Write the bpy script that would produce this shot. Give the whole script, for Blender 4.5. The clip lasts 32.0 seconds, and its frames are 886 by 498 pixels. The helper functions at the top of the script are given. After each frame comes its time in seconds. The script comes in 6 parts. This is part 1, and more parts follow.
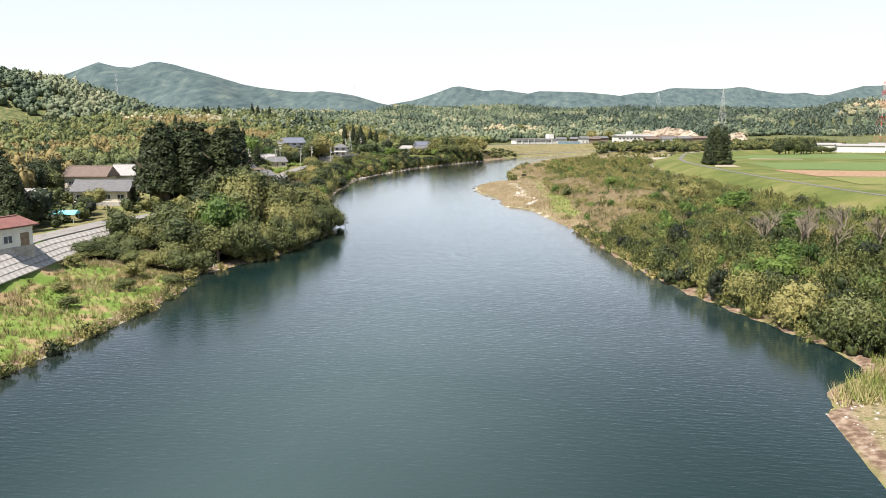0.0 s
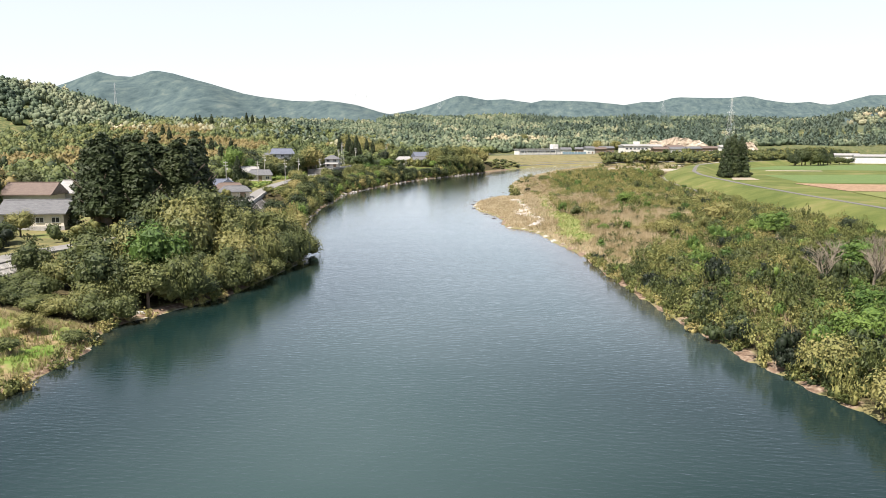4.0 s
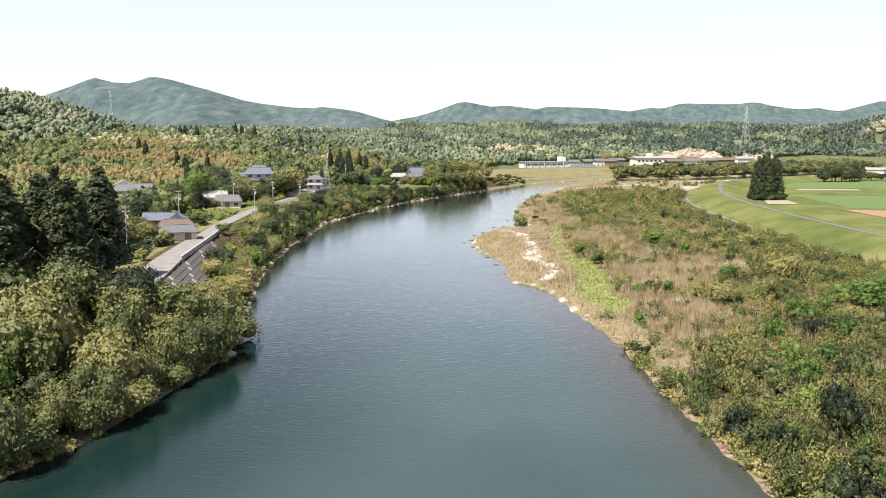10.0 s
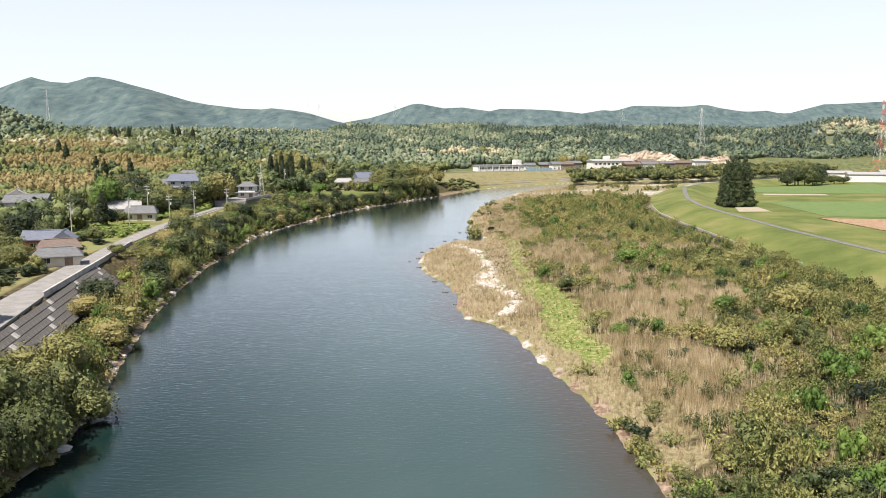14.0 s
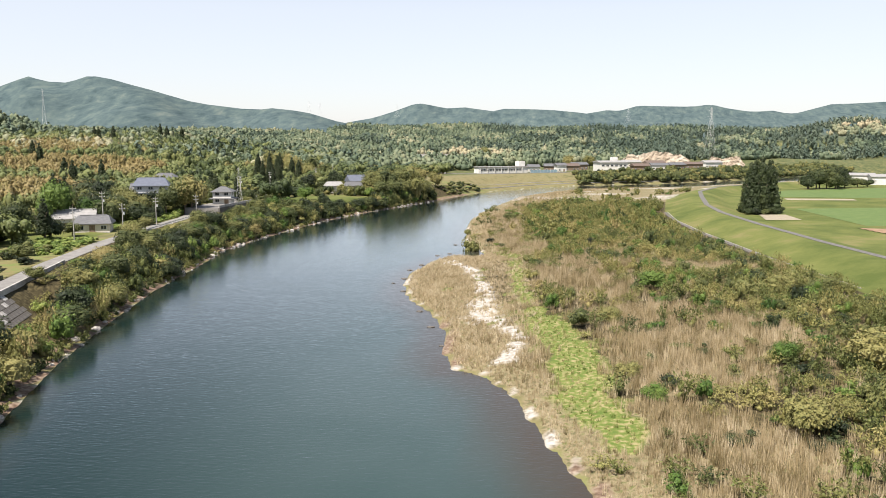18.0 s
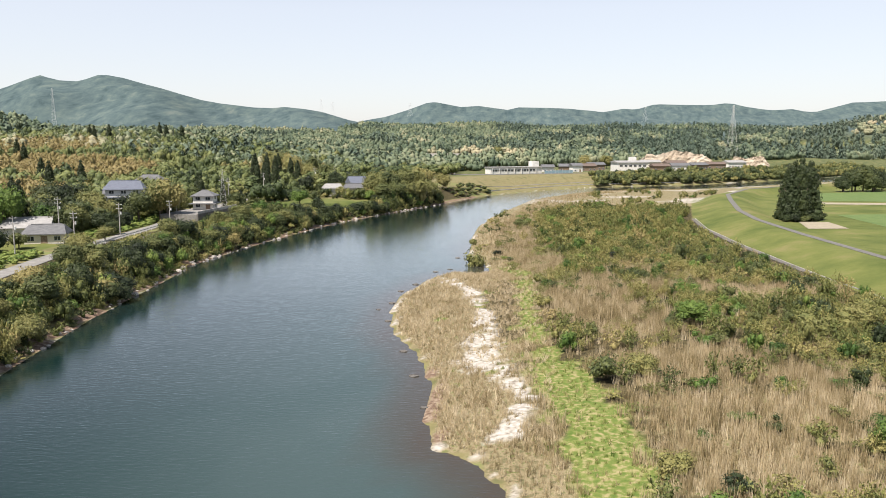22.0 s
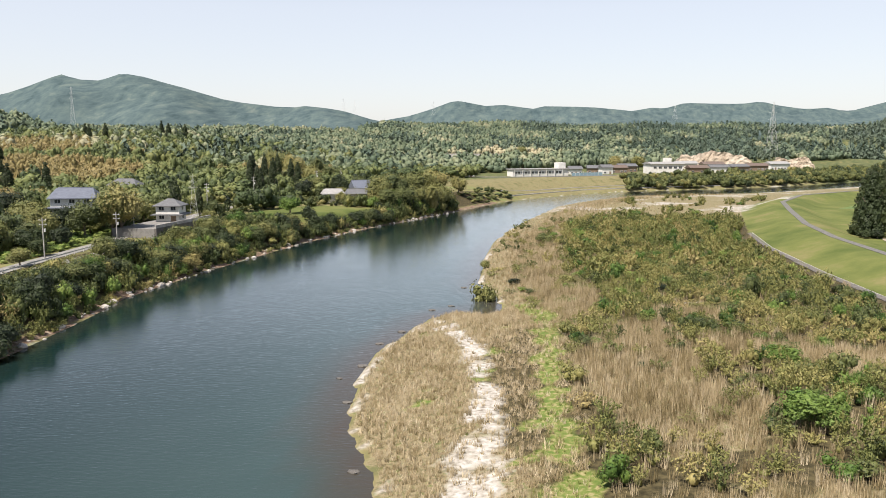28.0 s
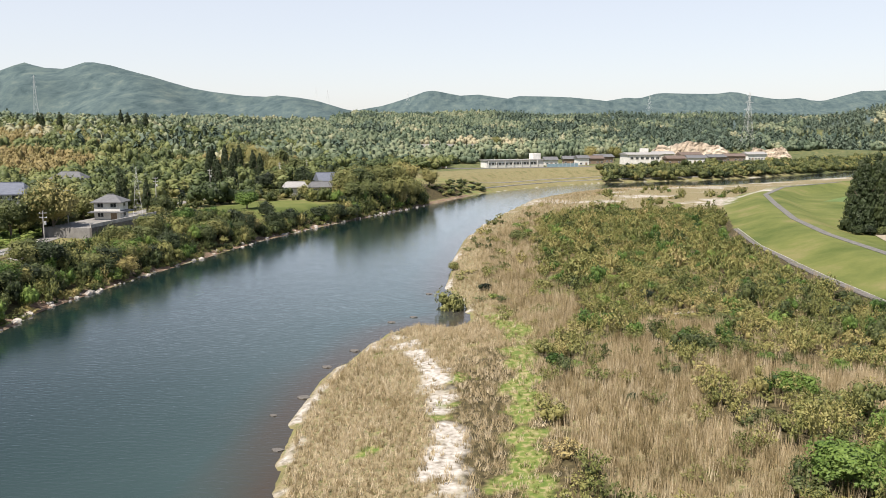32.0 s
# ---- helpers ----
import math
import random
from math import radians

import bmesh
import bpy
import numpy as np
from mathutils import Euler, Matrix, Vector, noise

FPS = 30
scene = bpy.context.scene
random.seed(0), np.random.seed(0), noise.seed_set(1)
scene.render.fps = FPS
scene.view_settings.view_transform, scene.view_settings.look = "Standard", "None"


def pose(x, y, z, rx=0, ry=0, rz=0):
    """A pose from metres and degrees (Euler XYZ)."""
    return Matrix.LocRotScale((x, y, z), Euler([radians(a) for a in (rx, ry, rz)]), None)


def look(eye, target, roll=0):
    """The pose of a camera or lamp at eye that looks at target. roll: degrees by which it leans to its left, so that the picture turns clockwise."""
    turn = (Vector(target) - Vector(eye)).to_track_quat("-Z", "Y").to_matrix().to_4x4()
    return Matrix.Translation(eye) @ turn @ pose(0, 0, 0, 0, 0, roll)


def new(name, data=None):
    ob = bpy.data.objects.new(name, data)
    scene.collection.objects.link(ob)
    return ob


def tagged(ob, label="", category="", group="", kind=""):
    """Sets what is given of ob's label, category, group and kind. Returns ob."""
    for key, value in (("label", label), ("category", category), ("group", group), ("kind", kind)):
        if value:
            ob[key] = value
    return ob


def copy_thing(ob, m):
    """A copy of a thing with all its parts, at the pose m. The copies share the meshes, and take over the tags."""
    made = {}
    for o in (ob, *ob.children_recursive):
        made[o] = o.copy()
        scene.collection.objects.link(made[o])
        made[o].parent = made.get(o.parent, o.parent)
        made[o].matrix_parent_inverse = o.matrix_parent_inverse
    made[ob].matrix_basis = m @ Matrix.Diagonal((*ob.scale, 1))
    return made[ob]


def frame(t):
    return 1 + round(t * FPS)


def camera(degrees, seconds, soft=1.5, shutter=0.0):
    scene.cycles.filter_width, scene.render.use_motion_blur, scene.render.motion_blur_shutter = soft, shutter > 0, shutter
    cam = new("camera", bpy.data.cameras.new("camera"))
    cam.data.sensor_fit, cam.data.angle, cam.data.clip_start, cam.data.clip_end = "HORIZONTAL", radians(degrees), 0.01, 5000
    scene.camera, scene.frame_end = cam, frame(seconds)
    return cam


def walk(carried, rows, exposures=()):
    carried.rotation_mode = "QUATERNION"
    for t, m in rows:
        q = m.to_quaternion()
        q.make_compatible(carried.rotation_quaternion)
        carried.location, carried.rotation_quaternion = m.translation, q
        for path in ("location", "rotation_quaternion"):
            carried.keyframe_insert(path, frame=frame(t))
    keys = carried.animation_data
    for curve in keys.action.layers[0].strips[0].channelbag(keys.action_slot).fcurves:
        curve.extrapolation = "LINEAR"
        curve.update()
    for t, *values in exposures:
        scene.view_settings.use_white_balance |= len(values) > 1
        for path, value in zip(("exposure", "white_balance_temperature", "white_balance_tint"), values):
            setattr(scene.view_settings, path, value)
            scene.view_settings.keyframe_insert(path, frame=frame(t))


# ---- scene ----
cam = camera(59.3, 32.0, soft=0.5)
# seconds, x, y, z, tilt, turn
PATH = [
    (0, 4.26, 1.55, 24.01, 81.05, 8.24),
    (0.5, 3.95, 4.96, 23.93, 81.20, 8.27),
    (1, 3.67, 8.41, 23.85, 81.33, 8.28),
    (1.5, 3.43, 11.90, 23.79, 81.39, 8.32),
    (2, 3.25, 15.38, 23.78, 81.51, 8.37),
    (2.5, 3.15, 18.76, 23.88, 81.61, 8.38),
    (4.5, 2.90, 32.16, 24.71, 81.77, 8.53),
    (5, 2.70, 35.81, 25.13, 81.82, 8.57),
    (5.5, 2.27, 39.94, 25.87, 81.81, 8.60),
    (6, 1.69, 44.30, 26.80, 81.79, 8.63),
    (6.5, 1.15, 48.55, 27.69, 81.93, 8.63),
    (7, 0.76, 52.44, 28.38, 81.93, 8.65),
    (7.5, 0.58, 55.96, 28.88, 81.97, 8.66),
    (8, 0.51, 59.20, 29.25, 82.00, 8.71),
    (8.5, 0.40, 62.35, 29.52, 82.00, 8.72),
    (9, 0.19, 65.60, 29.67, 82.01, 8.72),
    (9.5, -0.10, 69.16, 29.74, 82.06, 8.74),
    (10, -0.36, 73.10, 29.81, 82.11, 8.78),
    (10.5, -0.56, 77.28, 29.91, 82.10, 8.83),
    (11, -0.77, 81.43, 30.01, 82.10, 8.84),
    (11.5, -1.03, 85.38, 30.08, 82.14, 6.94),
    (12, -1.30, 89.16, 30.11, 82.15, 5.35),
    (12.5, -1.50, 92.90, 30.14, 82.16, 5.38),
    (13, -1.63, 96.63, 30.16, 82.17, 5.42),
    (13.5, -1.72, 100.36, 30.18, 82.23, 5.41),
    (14, -1.77, 104.07, 30.20, 82.25, 5.44),
    (14.5, -1.78, 107.82, 30.24, 82.26, 5.48),
    (16.5, -1.66, 122.89, 30.41, 82.26, 5.61),
    (17, -1.62, 126.60, 30.43, 82.26, 5.65),
    (17.5, -1.56, 130.18, 30.45, 82.27, 5.67),
    (18, -1.49, 133.65, 30.44, 82.27, 5.71),
    (18.5, -1.38, 137.02, 30.42, 82.28, 5.71),
    (19, -1.20, 140.34, 30.39, 82.31, 5.75),
    (19.5, -0.97, 143.66, 30.33, 82.28, 5.94),
    (20, -0.72, 147.05, 30.27, 82.26, 6.72),
    (20.5, -0.54, 150.56, 30.23, 82.27, 6.76),
    (21, -0.48, 154.23, 30.27, 82.25, 6.77),
    (21.5, -0.53, 158.01, 30.38, 82.25, 6.78),
    (22, -0.62, 161.80, 30.53, 82.20, 6.79),
    (22.5, -0.72, 165.49, 30.63, 82.20, 6.83),
    (23, -0.80, 169.07, 30.68, 82.20, 6.79),
    (23.5, -0.81, 172.58, 30.69, 82.16, 7.98),
    (24, -0.76, 176.14, 30.71, 82.14, 8.90),
    (24.5, -0.73, 179.80, 30.74, 82.09, 8.92),
    (25, -0.76, 183.53, 30.77, 82.08, 8.60),
    (25.5, -0.80, 187.22, 30.78, 82.07, 8.62),
    (27.5, -0.90, 201.46, 30.69, 82.15, 8.68),
    (28, -0.85, 204.59, 30.67, 82.17, 8.66),
    (28.5, -0.70, 207.06, 30.68, 82.12, 8.71),
    (29, -0.51, 209.01, 30.74, 82.07, 8.74),
    (29.5, -0.37, 210.66, 30.83, 81.86, 8.75),
    (30, -0.32, 212.27, 30.90, 81.71, 8.71),
    (30.5, -0.33, 214.10, 30.94, 81.60, 8.71),
    (31, -0.43, 216.23, 30.92, 81.51, 8.47),
    (31.5, -0.61, 218.64, 30.84, 81.45, 7.64),
    (32, -0.89, 221.19, 30.72, 81.45, 6.85),
]
walk(cam, [(t, pose(x, y, z, tilt, 0, turn)) for t, x, y, z, tilt, turn in PATH], [(0, 1.07, 6700, 14), (8, 1.1, 6700, 14), (14, 1.02, 6700, 14), (20, 0.9, 6700, 14), (32, 0.83, 6700, 14)])

# ---- light ----
SUN_TURN, SUN_UP = 212.0, 60.0      # degrees from +y, clockwise; height over the horizon
world = bpy.data.worlds.new("sky")
scene.world = world
world.use_nodes = True
wn, wl = world.node_tree.nodes, world.node_tree.links
sky = wn.new("ShaderNodeTexSky")
sky.sky_type, sky.sun_disc = "NISHITA", False
sky.sun_elevation, sky.sun_rotation = radians(SUN_UP), radians(SUN_TURN)
sky.air_density, sky.dust_density, sky.ozone_density = 1.0, 1.0, 1.0
veil = wn.new("ShaderNodeMix")        # a thin even veil of high haze over the blue
veil.data_type = "RGBA"
veil.inputs["Factor"].default_value = 0.74
aim, up, fade = wn.new("ShaderNodeTexCoord"), wn.new("ShaderNodeSeparateXYZ"), wn.new("ShaderNodeValToRGB")
wl.new(aim.outputs["Generated"], up.inputs[0])
wl.new(up.outputs["Z"], fade.inputs[0])      # the veil is thickest low down and thins towards the zenith
fade.color_ramp.elements[0].position, fade.color_ramp.elements[0].color = 0.16, (2.84, 2.97, 3.14, 1)
fade.color_ramp.elements[1].position, fade.color_ramp.elements[1].color = 0.6, (0.75, 1.0, 1.4, 1)
wl.new(fade.outputs[0], veil.inputs["B"])
wl.new(sky.outputs[0], veil.inputs["A"])
wl.new(veil.outputs["Result"], wn["Background"].inputs[0])
wn["Background"].inputs[1].default_value = 0.143
sun = new("sun", bpy.data.lights.new("sun", "SUN"))
sun.data.energy, sun.data.angle, sun.data.color = 5.3, radians(0.6), (1.0, 0.95, 0.87)
a, e = radians(SUN_TURN), radians(SUN_UP)
sun.matrix_world = look((math.sin(a) * math.cos(e) * 500, math.cos(a) * math.cos(e) * 500, math.sin(e) * 500), (0, 0, 0))


# ---- materials ----
def ramp(nodes, stops):
    r = nodes.new("ShaderNodeValToRGB")
    while len(r.color_ramp.elements) < len(stops):
        r.color_ramp.elements.new(0.5)
    for el, (at, c) in zip(r.color_ramp.elements, stops):
        el.position, el.color = at, (*c, 1)
    return r


def material(name, colours, scale=1.0, rough=0.8, bump=0.3, metal=0.0, fine=8.0, spec=0.3, stretch=(1, 1, 1)):
    """Noise at two scales between the colours, with fine relief."""
    m = bpy.data.materials.new(name)
    m.use_nodes = True
    n, l = m.node_tree.nodes, m.node_tree.links
    b = n["Principled BSDF"]
    b.inputs["Roughness"].default_value, b.inputs["Metallic"].default_value = rough, metal
    b.inputs["Specular IOR Level"].default_value = spec
    co = n.new("ShaderNodeTexCoord")
    mp = n.new("ShaderNodeMapping")
    mp.inputs["Scale"].default_value = stretch
    l.new(co.outputs["Object"], mp.inputs[0])
    n1, n2 = n.new("ShaderNodeTexNoise"), n.new("ShaderNodeTexNoise")
    n1.inputs["Scale"].default_value, n2.inputs["Scale"].default_value = scale, scale * fine
    n1.inputs["Detail"].default_value, n2.inputs["Detail"].default_value = 5, 3
    for t in (n1, n2):
        l.new(mp.outputs[0], t.inputs["Vector"])
    add = n.new("ShaderNodeMath")
    add.operation = "MULTIPLY_ADD"
    add.inputs[1].default_value = 0.35
    l.new(n2.outputs[0], add.inputs[0])
    half = n.new("ShaderNodeMath")
    half.operation = "MULTIPLY"
    half.inputs[1].default_value = 0.65
    l.new(n1.outputs[0], half.inputs[0])
    l.new(half.outputs[0], add.inputs[2])
    k = len(colours)
    r = ramp(n, [(0.33 + 0.34 * i / max(1, k - 1), c) for i, c in enumerate(colours)])
    l.new(add.outputs[0], r.inputs[0])
    l.new(r.outputs[0], b.inputs["Base Color"])
    if bump:
        bp = n.new("ShaderNodeBump")
        bp.inputs["Strength"].default_value = bump
        bp.inputs["Distance"].default_value = 0.1
        l.new(n2.outputs[0], bp.inputs["Height"])
        l.new(bp.outputs[0], b.inputs["Normal"])
    return m


def foliage(name, stops, rough=0.6, glow=0.14, ragged=0.0, grain=4.0, vary=0.3, speck=0.5):
    """Leaves: each leaf its own shade (per island), each plant its own tint (attribute), each object too."""
    m = bpy.data.materials.new(name)
    m.use_nodes = True
    n, l = m.node_tree.nodes, m.node_tree.links
    b = n["Principled BSDF"]
    b.inputs["Roughness"].default_value = rough
    b.inputs["Specular IOR Level"].default_value = 0.25
    tint = n.new("ShaderNodeAttribute")
    tint.attribute_name = "tint"
    geo, info = n.new("ShaderNodeNewGeometry"), n.new("ShaderNodeObjectInfo")
    a1 = n.new("ShaderNodeMath")
    a1.operation = "MULTIPLY_ADD"
    a1.inputs[1].default_value = vary
    l.new(geo.outputs["Random Per Island"], a1.inputs[0])
    l.new(tint.outputs["Fac"], a1.inputs[2])
    a2 = n.new("ShaderNodeMath")
    a2.operation = "MULTIPLY_ADD"
    a2.inputs[1].default_value = 0.3
    l.new(info.outputs["Random"], a2.inputs[0])
    l.new(a1.outputs[0], a2.inputs[2])
    sub = n.new("ShaderNodeMath")
    sub.operation = "SUBTRACT"
    sub.inputs[1].default_value = 0.15 + vary / 2
    l.new(a2.outputs[0], sub.inputs[0])
    fine = n.new("ShaderNodeTexNoise")
    fine.inputs["Scale"].default_value, fine.inputs["Detail"].default_value = grain, 2
    l.new(geo.outputs["Position"], fine.inputs["Vector"])
    a3 = n.new("ShaderNodeMath")
    a3.operation = "MULTIPLY_ADD"
    a3.inputs[1].default_value = speck
    l.new(fine.outputs[0], a3.inputs[0])
    l.new(sub.outputs[0], a3.inputs[2])
    a4 = n.new("ShaderNodeMath")
    a4.operation = "SUBTRACT"
    a4.inputs[1].default_value = speck / 2
    l.new(a3.outputs[0], a4.inputs[0])
    r = ramp(n, stops)
    l.new(a4.outputs[0], r.inputs[0])
    l.new(r.outputs[0], b.inputs["Base Color"])
    tr = n.new("ShaderNodeBsdfTranslucent")
    l.new(r.outputs[0], tr.inputs[0])
    mix = n.new("ShaderNodeMixShader")
    mix.inputs[0].default_value = glow
    l.new(b.outputs[0], mix.inputs[1])
    l.new(tr.outputs[0], mix.inputs[2])
    l.new(mix.outputs[0], n["Material Output"].inputs[0])
    if ragged:      # a spray of leaves has a ragged edge with gaps
        gap, clear_ = n.new("ShaderNodeMath"), n.new("ShaderNodeBsdfTransparent")
        gap.operation = "LESS_THAN"
        gap.inputs[1].default_value = ragged
        l.new(fine.outputs[0], gap.inputs[0])
        cut = n.new("ShaderNodeMixShader")
        l.new(gap.outputs[0], cut.inputs[0])
        l.new(mix.outputs[0], cut.inputs[1])
        l.new(clear_.outputs[0], cut.inputs[2])
        l.new(cut.outputs[0], n["Material Output"].inputs[0])
    return m


OLIVE = [(0.0, (0.008, 0.014, 0.006)), (0.2, (0.03, 0.044, 0.015)), (0.42, (0.085, 0.098, 0.03)), (0.62, (0.165, 0.158, 0.052)), (0.82, (0.225, 0.19, 0.07)), (1.0, (0.29, 0.225, 0.1))]
LEAF = foliage("leaves", OLIVE, ragged=0.4, glow=0.06, speck=0.22, vary=0.16, grain=5.0)
PLUMELEAF = foliage("bamboo_leaves", [(0.0, (0.012, 0.02, 0.007)), (0.2, (0.04, 0.056, 0.017)), (0.42, (0.105, 0.12, 0.034)), (0.62, (0.19, 0.185, 0.06)), (0.82, (0.255, 0.222, 0.082)), (1.0, (0.31, 0.245, 0.11))], glow=0.12, speck=0.16, vary=0.16, grain=1.5)
WOODLEAF = foliage("woodland_leaves", [(0.0, (0.01, 0.018, 0.008)), (0.25, (0.045, 0.065, 0.022)), (0.5, (0.13, 0.15, 0.05)), (0.75, (0.155, 0.132, 0.048)), (1.0, (0.2, 0.155, 0.064))], glow=0.08, grain=1.6, vary=0.1, speck=0.16)
# far leaves paled and greyed: distance haze put into the colour
HAZYLEAF = foliage("hazy_far_leaves", [(0.0, (0.016, 0.03, 0.018)), (0.25, (0.07, 0.1, 0.06)), (0.5, (0.145, 0.172, 0.1)), (0.75, (0.25, 0.245, 0.15)), (1.0, (0.36, 0.31, 0.2))], glow=0.08, grain=0.7, vary=0.08, speck=0.12)
BRIGHT = foliage("bright_leaves", [(0.0, (0.012, 0.03, 0.007)), (0.35, (0.05, 0.095, 0.018)), (0.65, (0.105, 0.16, 0.032)), (1.0, (0.2, 0.24, 0.06))], ragged=0.4, speck=0.3)
CEDAR = foliage("cedar_needles", [(0.0, (0.009, 0.016, 0.006)), (0.5, (0.028, 0.041, 0.014)), (1.0, (0.066, 0.076, 0.026))], glow=0.05, ragged=0.38, vary=0.2, speck=0.3)
# cedar needles again, lightened and blued, with haze in the colour
HAZYCEDAR = foliage("hazy_far_cedar_needles", [(0.0, (0.024, 0.042, 0.032)), (0.5, (0.056, 0.084, 0.06)), (1.0, (0.105, 0.132, 0.088))], glow=0.06, grain=0.9, vary=0.1, speck=0.16)
DRY = foliage("dry_grass", [(0.0, (0.08, 0.062, 0.026)), (0.35, (0.24, 0.188, 0.096)), (0.7, (0.415, 0.335, 0.205)), (1.0, (0.55, 0.465, 0.325))], glow=0.15, vary=0.35)
GRASS = foliage("green_grass", [(0.0, (0.07, 0.12, 0.02)), (0.4, (0.115, 0.16, 0.035)), (0.7, (0.22, 0.24, 0.07)), (1.0, (0.36, 0.3, 0.16))], glow=0.2)
BARK = material("bark", [(0.07, 0.055, 0.04), (0.16, 0.13, 0.1)], 3.0, 0.9, 0.5)
TWIG = material("bare_twigs", [(0.12, 0.1, 0.072), (0.22, 0.19, 0.145)], 3.0, 0.9, 0.2)

# ---- the plan: banks, levee, road (metres) ----
LEFT_BANK = [(-50, -200), (-49, 0), (-48, 67), (-48, 90), (-50, 109), (-54, 119), (-51, 127), (-47, 140), (-46, 172), (-50, 187), (-57, 207), (-65, 232), (-71, 256), (-77, 285), (-83, 330), (-86, 345), (-84, 380), (-82, 400), (-78, 435), (-70, 470), (-60, 502), (-47, 545), (-38, 580), (-27, 616), (-8, 648), (15, 680), (45, 708), (70, 722), (106, 742), (140, 768), (190, 815), (230, 855), (300, 930), (420, 1010)]
RIGHT_BANK = [(27, -200), (26, 0), (26, 40), (27, 58), (28, 68), (30, 75), (36, 81), (34, 91), (29, 103), (24, 116), (19, 134), (16, 148), (12, 168), (8, 190), (2, 210), (-2, 226), (-6, 233), (-10, 236), (-12, 243), (-13, 256), (-17, 270), (-23, 283), (-26, 298), (-27, 312), (-25, 324), (-23, 336), (-19, 342), (-14, 340), (-11, 345), (-13, 357), (-18, 372), (-20, 400), (-21, 440), (-18, 480), (-12, 522), (-2, 580), (12, 615), (30, 645), (62, 668), (113, 694), (194, 770), (260, 830), (330, 895), (430, 960)]
LEVEE = [(135, -200), (128, 0), (112, 100), (98, 180), (86, 240), (79, 290), (74, 335), (71, 380), (70, 420), (73, 455), (82, 505), (90, 545), (110, 590), (150, 632), (210, 690), (330, 800), (450, 900)]
ROAD = [(-72, 60), (-74, 90), (-79, 115), (-80, 140), (-73, 165), (-67, 183), (-79, 218), (-88, 250), (-97, 282), (-104, 315), (-108, 345), (-112, 380), (-117, 405), (-121, 430), (-125, 470), (-124, 520), (-112, 570)]


def along(line, p):
    """Distance of the points p (n, 2) from a polyline, the side (left: +1) and the length along it."""
    line = np.array(line, float)
    best, side, run = np.full(len(p), 1e9), np.ones(len(p)), np.zeros(len(p))
    s0 = 0.0
    for a, b in zip(line[:-1], line[1:]):
        d = b - a
        t = np.clip(((p - a) @ d) / (d @ d), 0, 1)
        off = p - a - t[:, None] * d
        dist = np.hypot(off[:, 0], off[:, 1])
        m = dist < best
        best[m], run[m] = dist[m], s0 + t[m] * np.hypot(*d)
        side[m] = np.sign(d[0] * off[m, 1] - d[1] * off[m, 0])
        s0 += np.hypot(*d)
    return best, side, run


def wet(p):
    """Which points lie between the banks."""
    ring = np.array(LEFT_BANK + RIGHT_BANK[::-1], float)
    inside = np.zeros(len(p), bool)
    for (x0, y0), (x1, y1) in zip(ring, np.roll(ring, -1, 0)):
        if y0 != y1:
            m = (y0 > p[:, 1]) != (y1 > p[:, 1])
            inside ^= m & (p[:, 0] < (x1 - x0) * (p[:, 1] - y0) / (y1 - y0) + x0)
    return inside


def sides(p):
    """Distance to each bank, and whether a point lies on the left or the right land."""
    dl, sl, _ = along(LEFT_BANK, p)
    dr, sr, _ = along(RIGHT_BANK, p)
    river = wet(p)
    return dl, dr, ~river & (dl < dr), ~river & (dr <= dl)


def step(a, b, x):
    t = np.clip((np.asarray(x, float) - a) / (b - a), 0, 1)
    return t * t * (3 - 2 * t)


def waves(x, y, size, seed):
    """Smooth noise in about -1..1, from a few crossed sines."""
    rng = np.random.RandomState(seed)
    out = 0
    for k in range(7):
        ang, ph = rng.rand() * 6.283, rng.rand() * 6.283
        f = 6.283 / size * (0.6 + 1.4 * rng.rand())
        out = out + np.sin((x * math.cos(ang) + y * math.sin(ang)) * f + ph + 1.3 * np.sin((x * math.sin(ang) - y * math.cos(ang)) * f * 0.7 + ph * 2))
    return out / 4.0


# distant ridges: bearing and height in degrees, as seen from the middle of the flight, and how far off
RIDGES = [
    (2250, 480, [(-60, 2.0), (-48, 2.2), (-41, 2.2), (-37, 2.6), (-35.6, 3.1), (-34.6, 3.48), (-33.8, 3.86), (-32.9, 4.2), (-32.2, 3.94), (-31.4, 3.7), (-30.6, 3.83), (-30.0, 4.16), (-29.4, 4.37), (-28.4, 4.24), (-27.2, 3.9), (-26.3, 3.7), (-25.1, 3.37), (-23.9, 2.99), (-22.7, 2.7), (-21.4, 2.56), (-20.1, 2.42), (-19.1, 2.27), (-17.8, 2.44), (-16.5, 2.32), (-15.1, 2.1), (-13.1, 1.5), (-10, 1.0), (-7, 0.5), (0, 0)]),
    (2600, 500, [(-17, 0.4), (-14, 1.2), (-11.9, 1.6), (-10.7, 1.8), (-9.1, 2.3), (-7.8, 2.77), (-7.2, 2.82), (-5.4, 2.48), (-4.1, 2.55), (-2.1, 2.28), (-1.3, 2.45), (0.9, 2.4), (2.2, 2.34), (3.9, 2.17), (5.2, 2.0), (7.1, 1.7), (11, 1.3), (16, 0.9)]),
    (3600, 600, [(2, 1.4), (4, 2.0), (6, 2.32), (6.8, 2.25), (8.1, 2.61), (9.7, 2.54), (11.7, 2.49), (12.9, 2.63), (13.9, 2.36), (15.6, 2.08), (16.8, 2.16), (18.0, 1.89), (18.7, 2.08), (20.3, 2.5), (21.6, 2.52), (23.8, 2.6), (32, 2.2), (45, 2.4), (60, 2.0)]),
]


